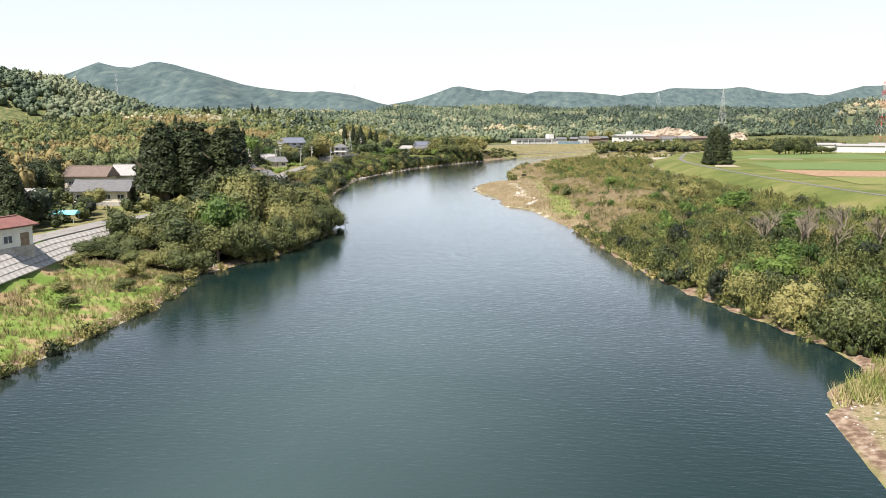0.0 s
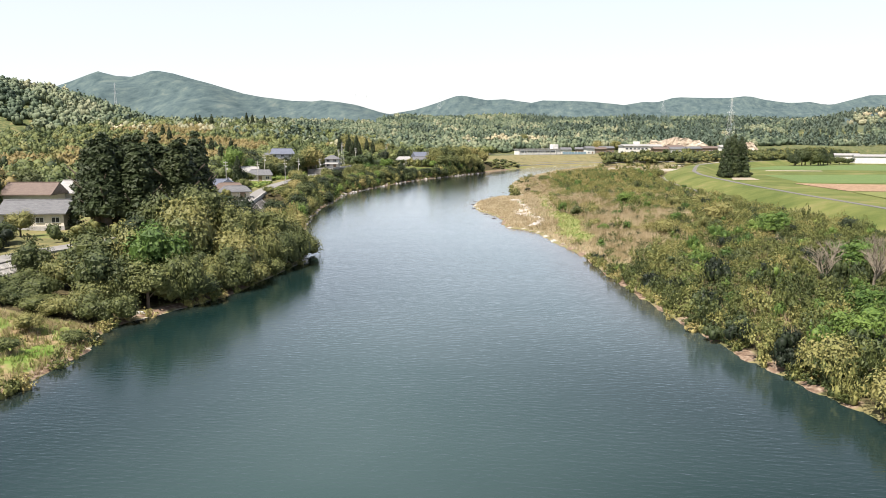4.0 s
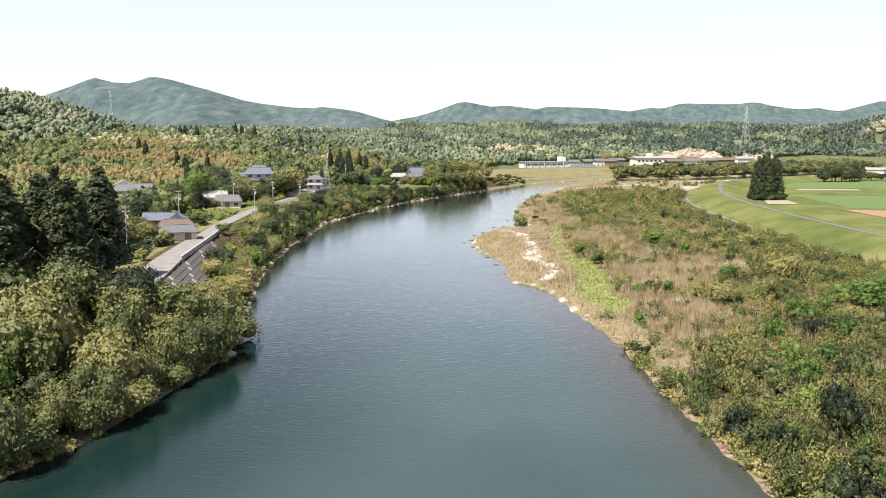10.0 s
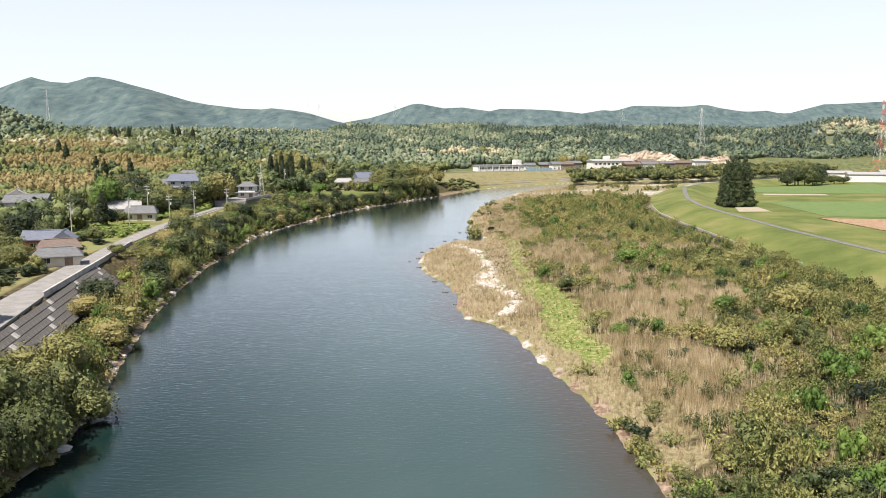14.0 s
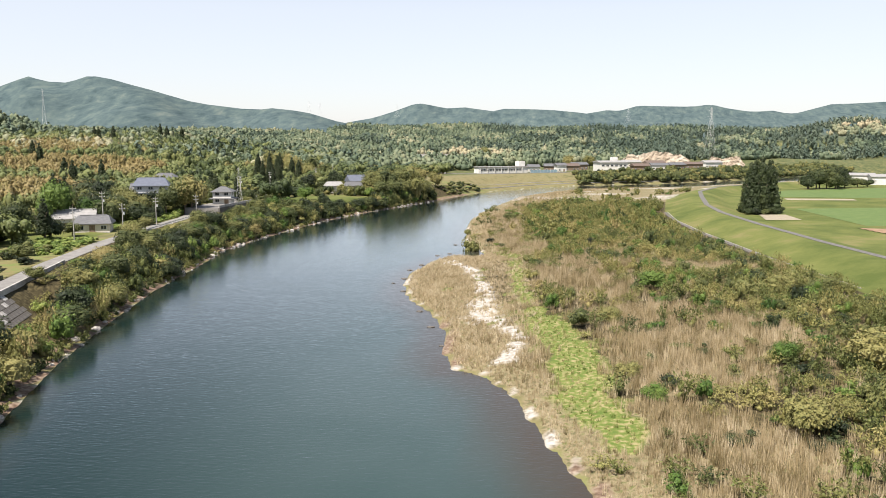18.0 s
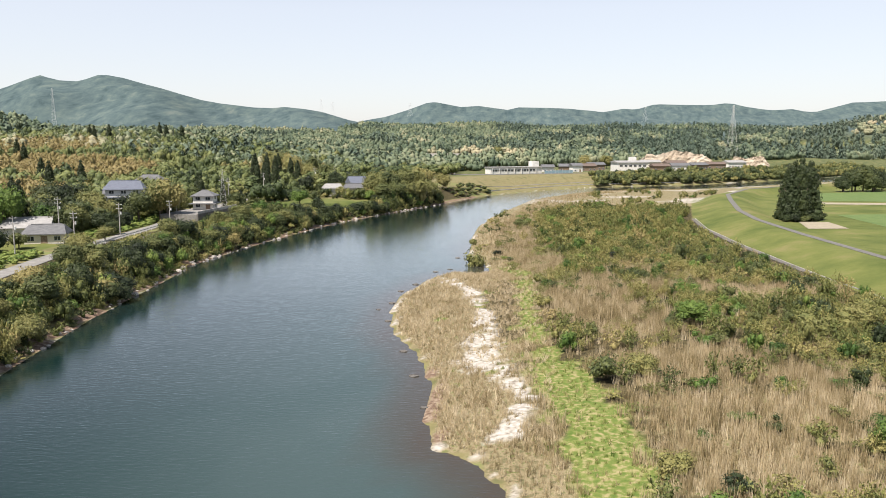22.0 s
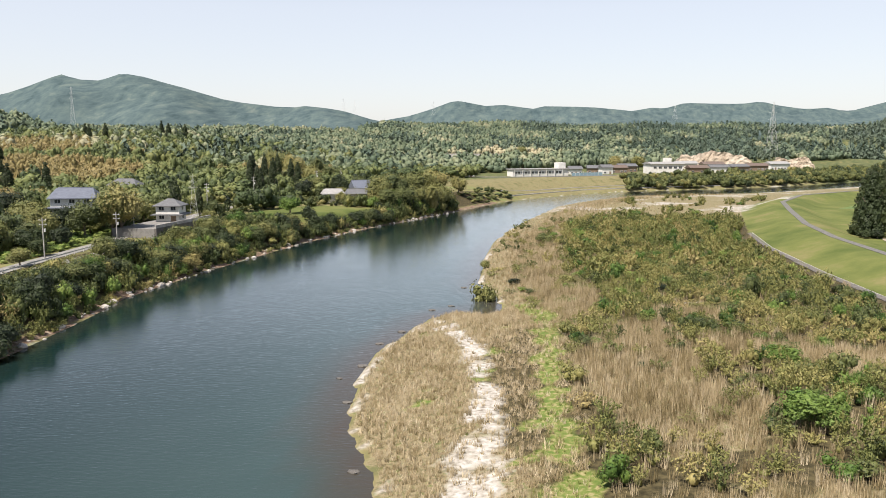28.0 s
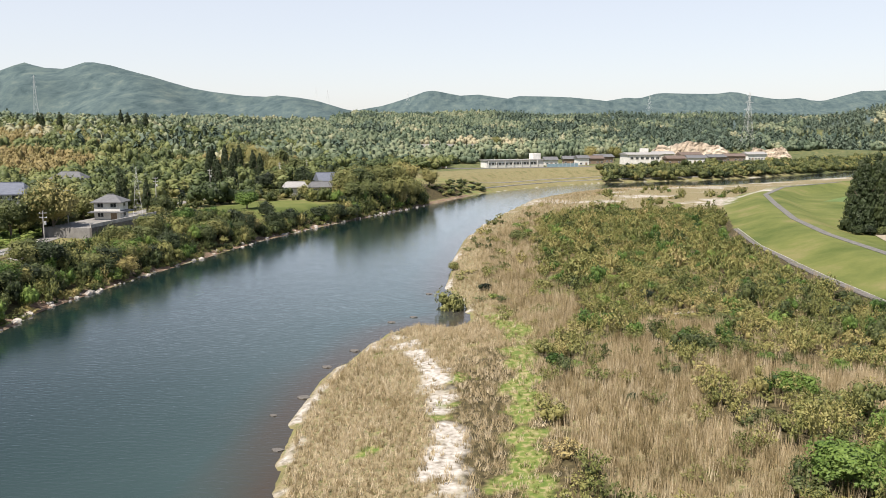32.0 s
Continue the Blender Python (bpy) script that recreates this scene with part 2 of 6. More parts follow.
def height(x, y):
    """Height of the ground over the water."""
    x, y = np.atleast_1d(np.asarray(x, float)), np.atleast_1d(np.asarray(y, float))
    p = np.stack([x, y], 1)
    dl, dr, left, right = sides(p)
    dv, sv, _ = along(LEVEE, p)
    rd, rs, _ = along(ROAD, p)
    n1, n2 = waves(x, y, 60, 3), waves(x, y, 14, 4)
    # left bank: a slope of 5 to 6 m, the road's terrace, then rising ground
    low = step(125, 105, y)
    wide = 13 + 28 * low
    zl = (0.2 + 5.6 * step(0, 1, np.minimum(dl / wide, 1)) * (1 - 0.25 * low)) * np.minimum(1, 0.35 + dl / 4)
    zl = zl + 0.02 * np.clip(dl - 45, 0, 160) + 0.03 * np.clip(dl - 130, 0, 400) * step(1100, 500, y) + 0.25 * n2 * step(2, 12, dl)
    zl = zl + np.clip(n1, -0.4, 2) * 2.0 * step(70, 180, dl)
    river_side = rs < 0
    zl = np.where(river_side & (y < 150), np.minimum(zl, 0.25 + 2.9 * step(0, 1, np.minimum(dl / 26, 1))), zl)
    flat = np.where(river_side & (y < 150), np.clip((6.4 - rd) / 3.8, 0, 1), step(9, 4.5, rd))
    zl = zl + (6.0 - zl) * flat
    steep = river_side & (y > 176) & (y < 262)
    zl = np.where(steep, np.minimum(zl, np.clip(6.0 - (rd - 2.8) * 0.8, 1.6, 6.0)), zl)
    # far bank beyond the bend
    far = step(600, 660, y)
    zl = np.where(far > 0, zl * (1 - far) + far * (0.3 + 2.6 * step(0, 9, dl) + 5.0 * step(13, 32, dl) + 0.035 * np.clip(dl - 120, 0, 900)), zl)
    # right bank: a flood plain, the levee, fields behind it
    zr = 0.25 + 1.0 * step(0, 14, dr) + 1.2 * step(12, 45, dr) + 0.22 * n2 * step(1, 8, dr)
    zr = np.minimum(zr, 0.25 + dr * 0.5)
    inner = sv > 0
    zv = np.where(inner, 6.0 - 3.4 * step(2.6, 16.5, dv), 6.0 - 2.6 * step(2.6, 13, dv))
    zr = np.where(inner, np.where(dv < 16.5, np.maximum(zv, zr), zr), np.where(dv < 13, zv, 3.4 + 0.02 * np.clip(dv - 150, 0, 900)))
    z = np.where(left, zl, np.where(right, zr, -1.6 * step(0, 6, np.minimum(dl, dr)) - 0.05))
    # the wooded rise all round, and the distant ridges
    r, az = np.hypot(x, y - 110), np.degrees(np.arctan2(x, y - 110))
    land = left | right
    z = z + (22 - 6 * step(-12, -26, az)) * step(850, 1900, r) * land * step(1.2, 0.5, np.abs(az + 5) / 40) + 6 * waves(x, y, 420, 9) * step(700, 1300, r) * land
    z = z + land * 14 * np.exp(-(((x + 300) / 90) ** 2 + ((y - 760) / 160) ** 2))
    z = z + land * 50 * np.exp(-(((x + 540) / 110) ** 2 + ((y - 740) / 150) ** 2))
    z = z + land * 30 * np.exp(-(((x - 560) / 110) ** 2 + ((y - 1500) / 130) ** 2))
    crag = 1 - 0.16 * np.clip(0.4 + 0.6 * waves(x, y, 330, 12), 0, 1)
    for dist, wide, prof in RIDGES:
        top = np.tan(np.radians(np.interp(az, *zip(*prof)))) * dist + 30
        fall = np.where(r < dist, np.exp(-(((r - dist) / (wide * (1 + 0.12 * waves(x, y, 500, 14)))) ** 2)), np.exp(-(((r - dist) / (wide * 1.2)) ** 2)))
        z = np.where(r > 1100, np.maximum(z, top * fall * np.where(np.abs(r - dist) < 120, 1, crag)), z)
    return z




# ---- building blocks ----
def mesh_from(name, verts, faces, mat, tint=None, smooth=False):
    me = bpy.data.meshes.new(name)
    verts, faces = np.asarray(verts, np.float32), np.asarray(faces, np.int32)
    k = faces.shape[1]
    me.vertices.add(len(verts))
    me.vertices.foreach_set("co", verts.ravel())
    me.loops.add(faces.size)
    me.loops.foreach_set("vertex_index", faces.ravel())
    me.polygons.add(len(faces))
    me.polygons.foreach_set("loop_start", np.arange(0, faces.size, k, dtype=np.int32))
    me.update(calc_edges=True)
    me.polygons.foreach_set("use_smooth", np.full(len(faces), smooth))
    if tint is not None:
        at = me.attributes.new("tint", "FLOAT", "POINT")
        at.data.foreach_set("value", np.asarray(tint, np.float32))
    me.materials.append(mat)
    return me


def grown(old, size, most, grow=1.12):
    """Grid lines that go on outward from old with growing steps."""
    out, s = [], size
    at = old
    while abs(at) < most:
        s = min(s * grow, 42)
        at = at + s
        out.append(at)
    return out


xs = np.concatenate([-np.array(grown(260, 4, 3600))[::-1], np.arange(-260, -100, 4), np.arange(-100, 100, 2.0), np.arange(100, 240.1, 4), np.array(grown(240, 4, 3600))])
ys = np.concatenate([-np.array(grown(40, 8, 900, 1.3))[::-1], np.arange(-40, 60, 4), np.arange(60, 360, 2.0), np.arange(360, 860.1, 4), np.array(grown(860, 4, 4700))])
gx, gy = np.meshgrid(xs, ys)
gz = height(gx.ravel(), gy.ravel())
nx, ny = len(xs), len(ys)
i = (np.arange(ny - 1)[:, None] * nx + np.arange(nx - 1)).ravel()
gmat = bpy.data.materials.new("ground_soil_and_grass")
ground = tagged(new("ground", mesh_from("ground", np.stack([gx.ravel(), gy.ravel(), gz], 1), np.stack([i, i + 1, i + nx + 1, i + nx], 1), gmat, smooth=True)),
                "grass, soil and wooded hills round the river", "ground", kind="structure")


def over(x, y):
    """Height of the ground's own surface, between its grid points."""
    x, y = np.atleast_1d(np.asarray(x, float)), np.atleast_1d(np.asarray(y, float))
    c, r_ = np.clip(np.searchsorted(xs, x) - 1, 0, nx - 2), np.clip(np.searchsorted(ys, y) - 1, 0, ny - 2)
    u, v = (x - xs[c]) / (xs[c + 1] - xs[c]), (y - ys[r_]) / (ys[r_ + 1] - ys[r_])
    z = gz.reshape(ny, nx)
    return (z[r_, c] * (1 - u) + z[r_, c + 1] * u) * (1 - v) + (z[r_ + 1, c] * (1 - u) + z[r_ + 1, c + 1] * u) * v


def ground_z(x, y):
    return float(over(x, y)[0])


# open reed beds on the flood plain: centre and half widths
BEDS = [(4, 345, 4, 8), (20, 335, 6, 6), (14, 288, 9, 11), (9, 303, 9, 17), (25, 314, 9, 6), (37, 309, 9, 6), (50, 313, 8, 6), (22, 244, 12, 9), (34, 246, 10, 8), (15, 213, 8, 9), (19, 262, 11, 8), (32, 258, 8, 5), (19, 231, 11, 8), (12, 198, 6, 12), (19, 190, 6, 7), (12, 322, 5, 8), (13, 182, 4, 11), (21, 205, 9, 10)]


def bed(p):
    """1 in the open reed beds and along the water, 0 in the thicket."""
    out = np.zeros(len(p))
    for x, y, a, b in BEDS:
        out = np.maximum(out, 1.45 - np.hypot((p[:, 0] - x) / a, (p[:, 1] - y) / b))
    dr, _, _ = along(RIGHT_BANK, p)
    out = np.maximum(out, np.interp(p[:, 1], [150, 195, 230, 330, 360, 480, 500], [0, 0.9, 1.3, 1.3, 1.3, 1.3, 3]) * (1.55 - dr / np.interp(p[:, 1], [180, 230, 340, 400], [5, 10, 15, 17])))
    return step(0.3, 0.7, out + 0.42 * waves(p[:, 0], p[:, 1], 8, 41))


def cover(x, y):
    """Weights of what covers the ground: pale sand, lush green, dry grass, mown grass, woods, far hills coloured for
    haze; the rest is scrub.
    """
    p = np.stack([x, y], 1)
    dl, dr, left, right = sides(p)
    dv, sv, _ = along(LEVEE, p)
    n = waves(x, y, 18, 21)
    n3 = waves(x, y, 7, 22)
    sand = np.where(right, step(1.6 + 0.9 * n, 0.3, dr) * 0.7 * np.maximum(step(180, 205, y), step(82, 76, y)), step(1.5, 0.3, dl) * 0.6)
    ds, _, _ = along([(-21, 331), (-14, 316), (-11, 304), (-9, 292), (-8, 279), (-8, 266), (-4, 257), (-1, 250), (-2, 243), (-4, 236)], p)
    sand = np.maximum(sand, right * step(np.interp(y, [236, 248, 254, 262, 272, 284, 296, 308, 320, 330], [2.2, 2.6, 2.2, 6.4, 5.6, 3.6, 2.2, 3.4, 2.4, 4.2]) * (1 + 0.3 * n3), 0.5, ds * 0.8) * 0.82 * (1 - 0.7 * step(0.5, 1.0, waves(x, y, 11, 24))))
    flats = right * (sv > 0) * step(485, 540, y) * step(-0.2, 1.0, waves(x, y, 70, 26) + 0.35)
    sand = np.maximum(sand, flats * 0.62)
    dg, _, _ = along([(10, 208), (6, 224), (6, 240), (4, 254), (2, 264), (-1, 282), (-2, 300), (-2, 320), (-4, 340), (-8, 348)], p)
    dg = dg + 1.6 * waves(x, y, 12, 27)
    lush = right * step(np.interp(y, [208, 225, 250, 262, 275, 300, 330], [3.6, 7.0, 8.0, 6.0, 3.2, 2.6, 3.8]) * (1 + 0.45 * n3), 0.6, dg)
    lush = np.maximum(lush, 0.85 * right * (x < -2) * step(250, 256, y) * step(338, 330, y) * (dr > 2) * step(0.55, 1.0, waves(x, y, 9, 28)))
    sand = sand * (1 - 0.8 * lush * (y > 250)) * np.where(y > 225, 0.9 + 0.25 * waves(x, y, 6, 65), 1)
    mown = np.where(right & (sv > 0), step(17, 15, dv), 0) + np.where(right & (sv <= 0), 1, 0)
    mown = np.maximum(mown, left * step(300, 318, y) * step(440, 420, y) * step(28, 31, dl) * step(62, 50, dl))
    mown = np.maximum(mown, left * step(436, 446, y) * step(505, 492, y) * step(4, 7, dl) * step(42, 36, dl))
    meadow = left * step(125, 108, y) * step(60, 40, dl)
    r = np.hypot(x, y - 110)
    wood = np.maximum(left * step(40, 70, dl) * (y > 115), step(640, 800, r))
    wood = wood * (1 - np.clip(mown, 0, 1))
    dry = np.maximum(right * (sv > 0) * (1 - mown), 0.5 * left * step(610, 640, y) * step(80, 60, dl))
    mud = right * step(2.2 + 1.2 * n3, 0.6, dr) * np.maximum(step(212, 200, y), step(234, 240, y) * step(272, 258, y)) + left * step(3.4, 1.6, dl) * (y < 600)
    shaded_litter = np.maximum(right * (sv > 0) * (y > 84) * (y < 520) * (1 - bed(p)) * step(1.0, 3.0, dr) * (1 - mown), left * step(2.0, 4.0, dl) * step(24, 20, dl) * (y > 118) * (y < 600) * (1 - mown))
    dry = dry * (1 - shaded_litter)
    return sand, lush, dry, np.clip(mown, 0, 1), wood, meadow, step(1150, 1600, r), mud, shaded_litter


for key, vals in zip(("sand", "lush", "dry", "mown", "wood", "meadow", "slope", "mud", "shaded_litter"), cover(gx.ravel(), gy.ravel())):
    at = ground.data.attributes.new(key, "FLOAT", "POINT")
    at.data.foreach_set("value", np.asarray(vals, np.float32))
gmat.use_nodes = True
n, l = gmat.node_tree.nodes, gmat.node_tree.links
bs = n["Principled BSDF"]
bs.inputs["Roughness"].default_value, bs.inputs["Specular IOR Level"].default_value = 0.95, 0.1
co = n.new("ShaderNodeTexCoord")


def noise_node(scale, detail=5, rugged=0.5):
    t = n.new("ShaderNodeTexNoise")
    t.inputs["Scale"].default_value, t.inputs["Detail"].default_value = scale, detail
    l.new(co.outputs["Object"], t.inputs["Vector"])
    t.inputs["Roughness"].default_value = rugged
    return t


lawn = noise_node(0.05, 9, 0.66)
big, mid, small, vast = noise_node(0.03), noise_node(0.25), noise_node(1.6), noise_node(0.045, 15, 0.7)


squeeze = n.new("ShaderNodeMapping")      # woodland patches run up and down the slopes
squeeze.inputs["Scale"].default_value = (1, 0.25, 1)
l.new(co.outputs["Object"], squeeze.inputs[0])
l.new(squeeze.outputs[0], vast.inputs["Vector"])


def layer(under, key, stops, by, push=0.35, size=mid):
    """Lays a colour over another where the ground's weight says so, with a ragged edge."""
    w = n.new("ShaderNodeAttribute")
    w.attribute_name = key
    r = ramp(n, stops)
    l.new(by.outputs[0], r.inputs[0])
    m1 = n.new("ShaderNodeMath")
    m1.operation = "MULTIPLY_ADD"
    m1.inputs[1].default_value = push * 2
    l.new(size.outputs[0], m1.inputs[0])
    m2 = n.new("ShaderNodeMath")
    m2.operation = "SUBTRACT"
    m2.inputs[1].default_value = push
    l.new(w.outputs["Fac"], m1.inputs[2])
    l.new(m1.outputs[0], m2.inputs[0])
    edge = n.new("ShaderNodeMapRange")
    edge.inputs["From Min"].default_value, edge.inputs["From Max"].default_value = 0.35, 0.65
    gate, both = n.new("ShaderNodeMath"), n.new("ShaderNodeMath")
    gate.operation, gate.use_clamp, both.operation = "MULTIPLY", True, "MULTIPLY"
    gate.inputs[1].default_value = 5.0
    l.new(w.outputs["Fac"], gate.inputs[0])
    l.new(gate.outputs[0], both.inputs[0])
    l.new(m2.outputs[0], both.inputs[1])
    l.new(both.outputs[0], edge.inputs["Value"])
    mix = n.new("ShaderNodeMix")
    mix.data_type = "RGBA"
    l.new(edge.outputs[0], mix.inputs["Factor"])
    l.new(under, mix.inputs["A"])
    l.new(r.outputs[0], mix.inputs["B"])
    return mix.outputs["Result"]


base = ramp(n, [(0.35, (0.1, 0.1, 0.045)), (0.5, (0.16, 0.14, 0.065)), (0.65, (0.12, 0.15, 0.05))])
l.new(mid.outputs[0], base.inputs[0])
col = base.outputs[0]
col = layer(col, "dry", [(0.36, (0.1, 0.095, 0.048)), (0.46, (0.16, 0.132, 0.075)), (0.54, (0.21, 0.175, 0.108)), (0.64, (0.11, 0.115, 0.046))], small)
# leaf litter, its colour also darkened for the shade in thicket gaps
col = layer(col, "shaded_litter", [(0.36, (0.03, 0.026, 0.014)), (0.5, (0.055, 0.046, 0.024)), (0.64, (0.085, 0.07, 0.036))], small, 0.2)
col = layer(col, "wood", [(0.3, (0.04, 0.055, 0.022)), (0.48, (0.075, 0.09, 0.038)), (0.62, (0.13, 0.125, 0.055)), (0.7, (0.17, 0.14, 0.07))], mid, size=big)
# far hills in blue-grey: distance haze painted over the woodland colour
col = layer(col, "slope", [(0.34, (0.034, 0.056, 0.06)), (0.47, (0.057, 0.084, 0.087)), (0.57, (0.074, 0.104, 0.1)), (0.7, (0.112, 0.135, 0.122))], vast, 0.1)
col = layer(col, "meadow", [(0.35, (0.08, 0.14, 0.025)), (0.5, (0.13, 0.18, 0.045)), (0.6, (0.24, 0.18, 0.1))], mid)
col = layer(col, "mown", [(0.36, (0.062, 0.082, 0.022)), (0.46, (0.085, 0.102, 0.03)), (0.54, (0.105, 0.118, 0.036)), (0.64, (0.145, 0.135, 0.056))], lawn, 0.12)
col = layer(col, "lush", [(0.34, (0.075, 0.115, 0.026)), (0.5, (0.12, 0.145, 0.04)), (0.64, (0.24, 0.21, 0.105))], small, 0.4)
col = layer(col, "sand", [(0.32, (0.16, 0.14, 0.115)), (0.42, (0.26, 0.24, 0.205)), (0.54, (0.34, 0.32, 0.285)), (0.68, (0.42, 0.4, 0.365))], small, 0.45, mid)
col = layer(col, "mud", [(0.35, (0.09, 0.06, 0.042)), (0.5, (0.15, 0.105, 0.075)), (0.65, (0.24, 0.19, 0.14))], small, 0.3, mid)
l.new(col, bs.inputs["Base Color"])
bp = n.new("ShaderNodeBump")
bp.inputs["Strength"].default_value, bp.inputs["Distance"].default_value = 0.6, 0.1
l.new(small.outputs[0], bp.inputs["Height"])
l.new(bp.outputs[0], bs.inputs["Normal"])

# ---- water ----
wm = bpy.data.materials.new("river_water")
wm.use_nodes = True
n, l = wm.node_tree.nodes, wm.node_tree.links
n.remove(n["Principled BSDF"])
body, shine = n.new("ShaderNodeBsdfDiffuse"), n.new("ShaderNodeBsdfGlossy")
shine.inputs["Roughness"].default_value, shine.inputs["Color"].default_value = 0.1, (0.95, 0.97, 1, 1)
co = n.new("ShaderNodeTexCoord")
mp = n.new("ShaderNodeMapping")
mp.inputs["Rotation"].default_value, mp.inputs["Scale"].default_value = (0, 0, radians(8)), (0.45, 1.3, 1)
l.new(co.outputs["Object"], mp.inputs[0])
w1, w2, w3 = noise_node(1.7, 4), noise_node(0.16, 3), noise_node(0.03, 3)
l.new(mp.outputs[0], w1.inputs["Vector"])
l.new(mp.outputs[0], w2.inputs["Vector"])
cr = ramp(n, [(0.35, (0.028, 0.05, 0.048)), (0.6, (0.037, 0.059, 0.058))])
l.new(w3.outputs[0], cr.inputs[0])
silt = n.new("ShaderNodeAttribute")
silt.attribute_name = "shallow"
mud = n.new("ShaderNodeMix")
mud.data_type = "RGBA"
mud.inputs["B"].default_value = (0.044, 0.035, 0.026, 1)
l.new(silt.outputs["Fac"], mud.inputs["Factor"])
# bank-side water painted darker; on the left for depth and reflected bank trees
bank_dark, dark_part = n.new("ShaderNodeMix"), n.new("ShaderNodeAttribute")
bank_dark.data_type, dark_part.attribute_name = "RGBA", "bank_dark"
bank_dark.inputs["B"].default_value = (0.004, 0.015, 0.014, 1)
l.new(dark_part.outputs["Fac"], bank_dark.inputs["Factor"])
l.new(cr.outputs[0], bank_dark.inputs["A"])
l.new(bank_dark.outputs["Result"], mud.inputs["A"])
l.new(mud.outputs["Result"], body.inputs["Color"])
b1, b2 = n.new("ShaderNodeBump"), n.new("ShaderNodeBump")
b1.inputs["Strength"].default_value, b1.inputs["Distance"].default_value = 0.9, 0.14
b2.inputs["Strength"].default_value, b2.inputs["Distance"].default_value = 0.06, 0.4
l.new(w1.outputs[0], b1.inputs["Height"])
l.new(w2.outputs[0], b2.inputs["Height"])
l.new(b2.outputs[0], b1.inputs["Normal"])
calm, rippled, share, whole, surface = (n.new(k) for k in ("ShaderNodeFresnel", "ShaderNodeFresnel", "ShaderNodeMath", "ShaderNodeMath", "ShaderNodeMixShader"))
calm.inputs["IOR"].default_value = rippled.inputs["IOR"].default_value = 1.33
share.operation, whole.operation = "MULTIPLY", "MULTIPLY_ADD"
share.inputs[1].default_value, whole.inputs[1].default_value = 0.6, 0.3      # part of the surface lies smooth, part is ruffled
l.new(calm.outputs[0], share.inputs[0])
l.new(rippled.outputs[0], whole.inputs[0])
l.new(share.outputs[0], whole.inputs[2])
l.new(b2.outputs[0], calm.inputs["Normal"])
for node in (rippled, body):
    l.new(b1.outputs[0], node.inputs["Normal"])
b3 = n.new("ShaderNodeBump")
b3.inputs["Strength"].default_value, b3.inputs["Distance"].default_value = 0.25, 0.08
l.new(w1.outputs[0], b3.inputs["Height"])
l.new(b3.outputs[0], shine.inputs["Normal"])
steep, gain = n.new("ShaderNodeMath"), n.new("ShaderNodeMath")
steep.operation, gain.operation, gain.use_clamp = "POWER", "MULTIPLY", True
steep.inputs[1].default_value, gain.inputs[1].default_value = 1.4, 2.0
l.new(whole.outputs[0], steep.inputs[0])
l.new(steep.outputs[0], gain.inputs[0])
l.new(gain.outputs[0], surface.inputs[0])
l.new(body.outputs[0], surface.inputs[1])
l.new(shine.outputs[0], surface.inputs[2])
l.new(surface.outputs[0], n["Material Output"].inputs[0])
wx, wy = np.meshgrid(np.arange(-100, 440, 4.0), np.arange(-150, 1010, 4.0))
wp = np.stack([wx.ravel(), wy.ravel()], 1)
dl, dr, left, right = sides(wp)
keep = ~(left | right) | (np.minimum(dl, dr) < 8)
cols, rows_ = wx.shape[1], wx.shape[0]
i = (np.arange(rows_ - 1)[:, None] * cols + np.arange(cols - 1)).ravel()
quads = np.stack([i, i + 1, i + cols + 1, i + cols], 1)
quads = quads[keep[quads].all(1)]
used = np.unique(quads)
again = np.zeros(len(wp), int)
again[used] = np.arange(len(used))
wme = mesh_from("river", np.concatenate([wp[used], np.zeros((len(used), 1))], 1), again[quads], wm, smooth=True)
at = wme.attributes.new("shallow", "FLOAT", "POINT")
at.data.foreach_set("value", np.maximum(np.interp(wp[:, 1], [60, 115, 140, 180], [0.0, 0.1, 0.5, 0.95]) * step(np.interp(wp[:, 1], [60, 130, 260], [44, 14, 8]), 1, dr) * step(600, 480, wp[:, 1]), 0.3 * step(4, 0, dl))[used].astype(np.float32))
at = wme.attributes.new("bank_dark", "FLOAT", "POINT")      # left: depth plus tree reflections painted dark; near right: plain darker colour
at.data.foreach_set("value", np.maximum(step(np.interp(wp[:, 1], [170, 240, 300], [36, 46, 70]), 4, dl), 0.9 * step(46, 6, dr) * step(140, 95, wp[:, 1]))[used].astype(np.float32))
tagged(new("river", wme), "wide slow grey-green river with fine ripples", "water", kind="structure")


# ---- plants ----
def blob(rng, rings=3, seg=6):
    """A lumpy dark core: unit sphere of few faces."""
    v, f = [(0, 0, -1)], []
    for a in range(1, rings):
        th = math.pi * a / rings
        for b in range(seg):
            ph = 6.2832 * b / seg + a * 0.4
            k = 0.85 + 0.3 * rng.rand()
            v.append((math.sin(th) * math.cos(ph) * k, math.sin(th) * math.sin(ph) * k, -math.cos(th) * k))
    v.append((0, 0, 1))
    for b in range(seg):
        f.append((0, 1 + (b + 1) % seg, 1 + b))
        top = 1 + (rings - 2) * seg
        f.append((len(v) - 1, top + b, top + (b + 1) % seg))
    for a in range(rings - 2):
        for b in range(seg):
            p, q = 1 + a * seg + b, 1 + a * seg + (b + 1) % seg
            f += [(p, q, q + seg), (p, q + seg, p + seg)]
    return np.array(v, float), np.array(f)


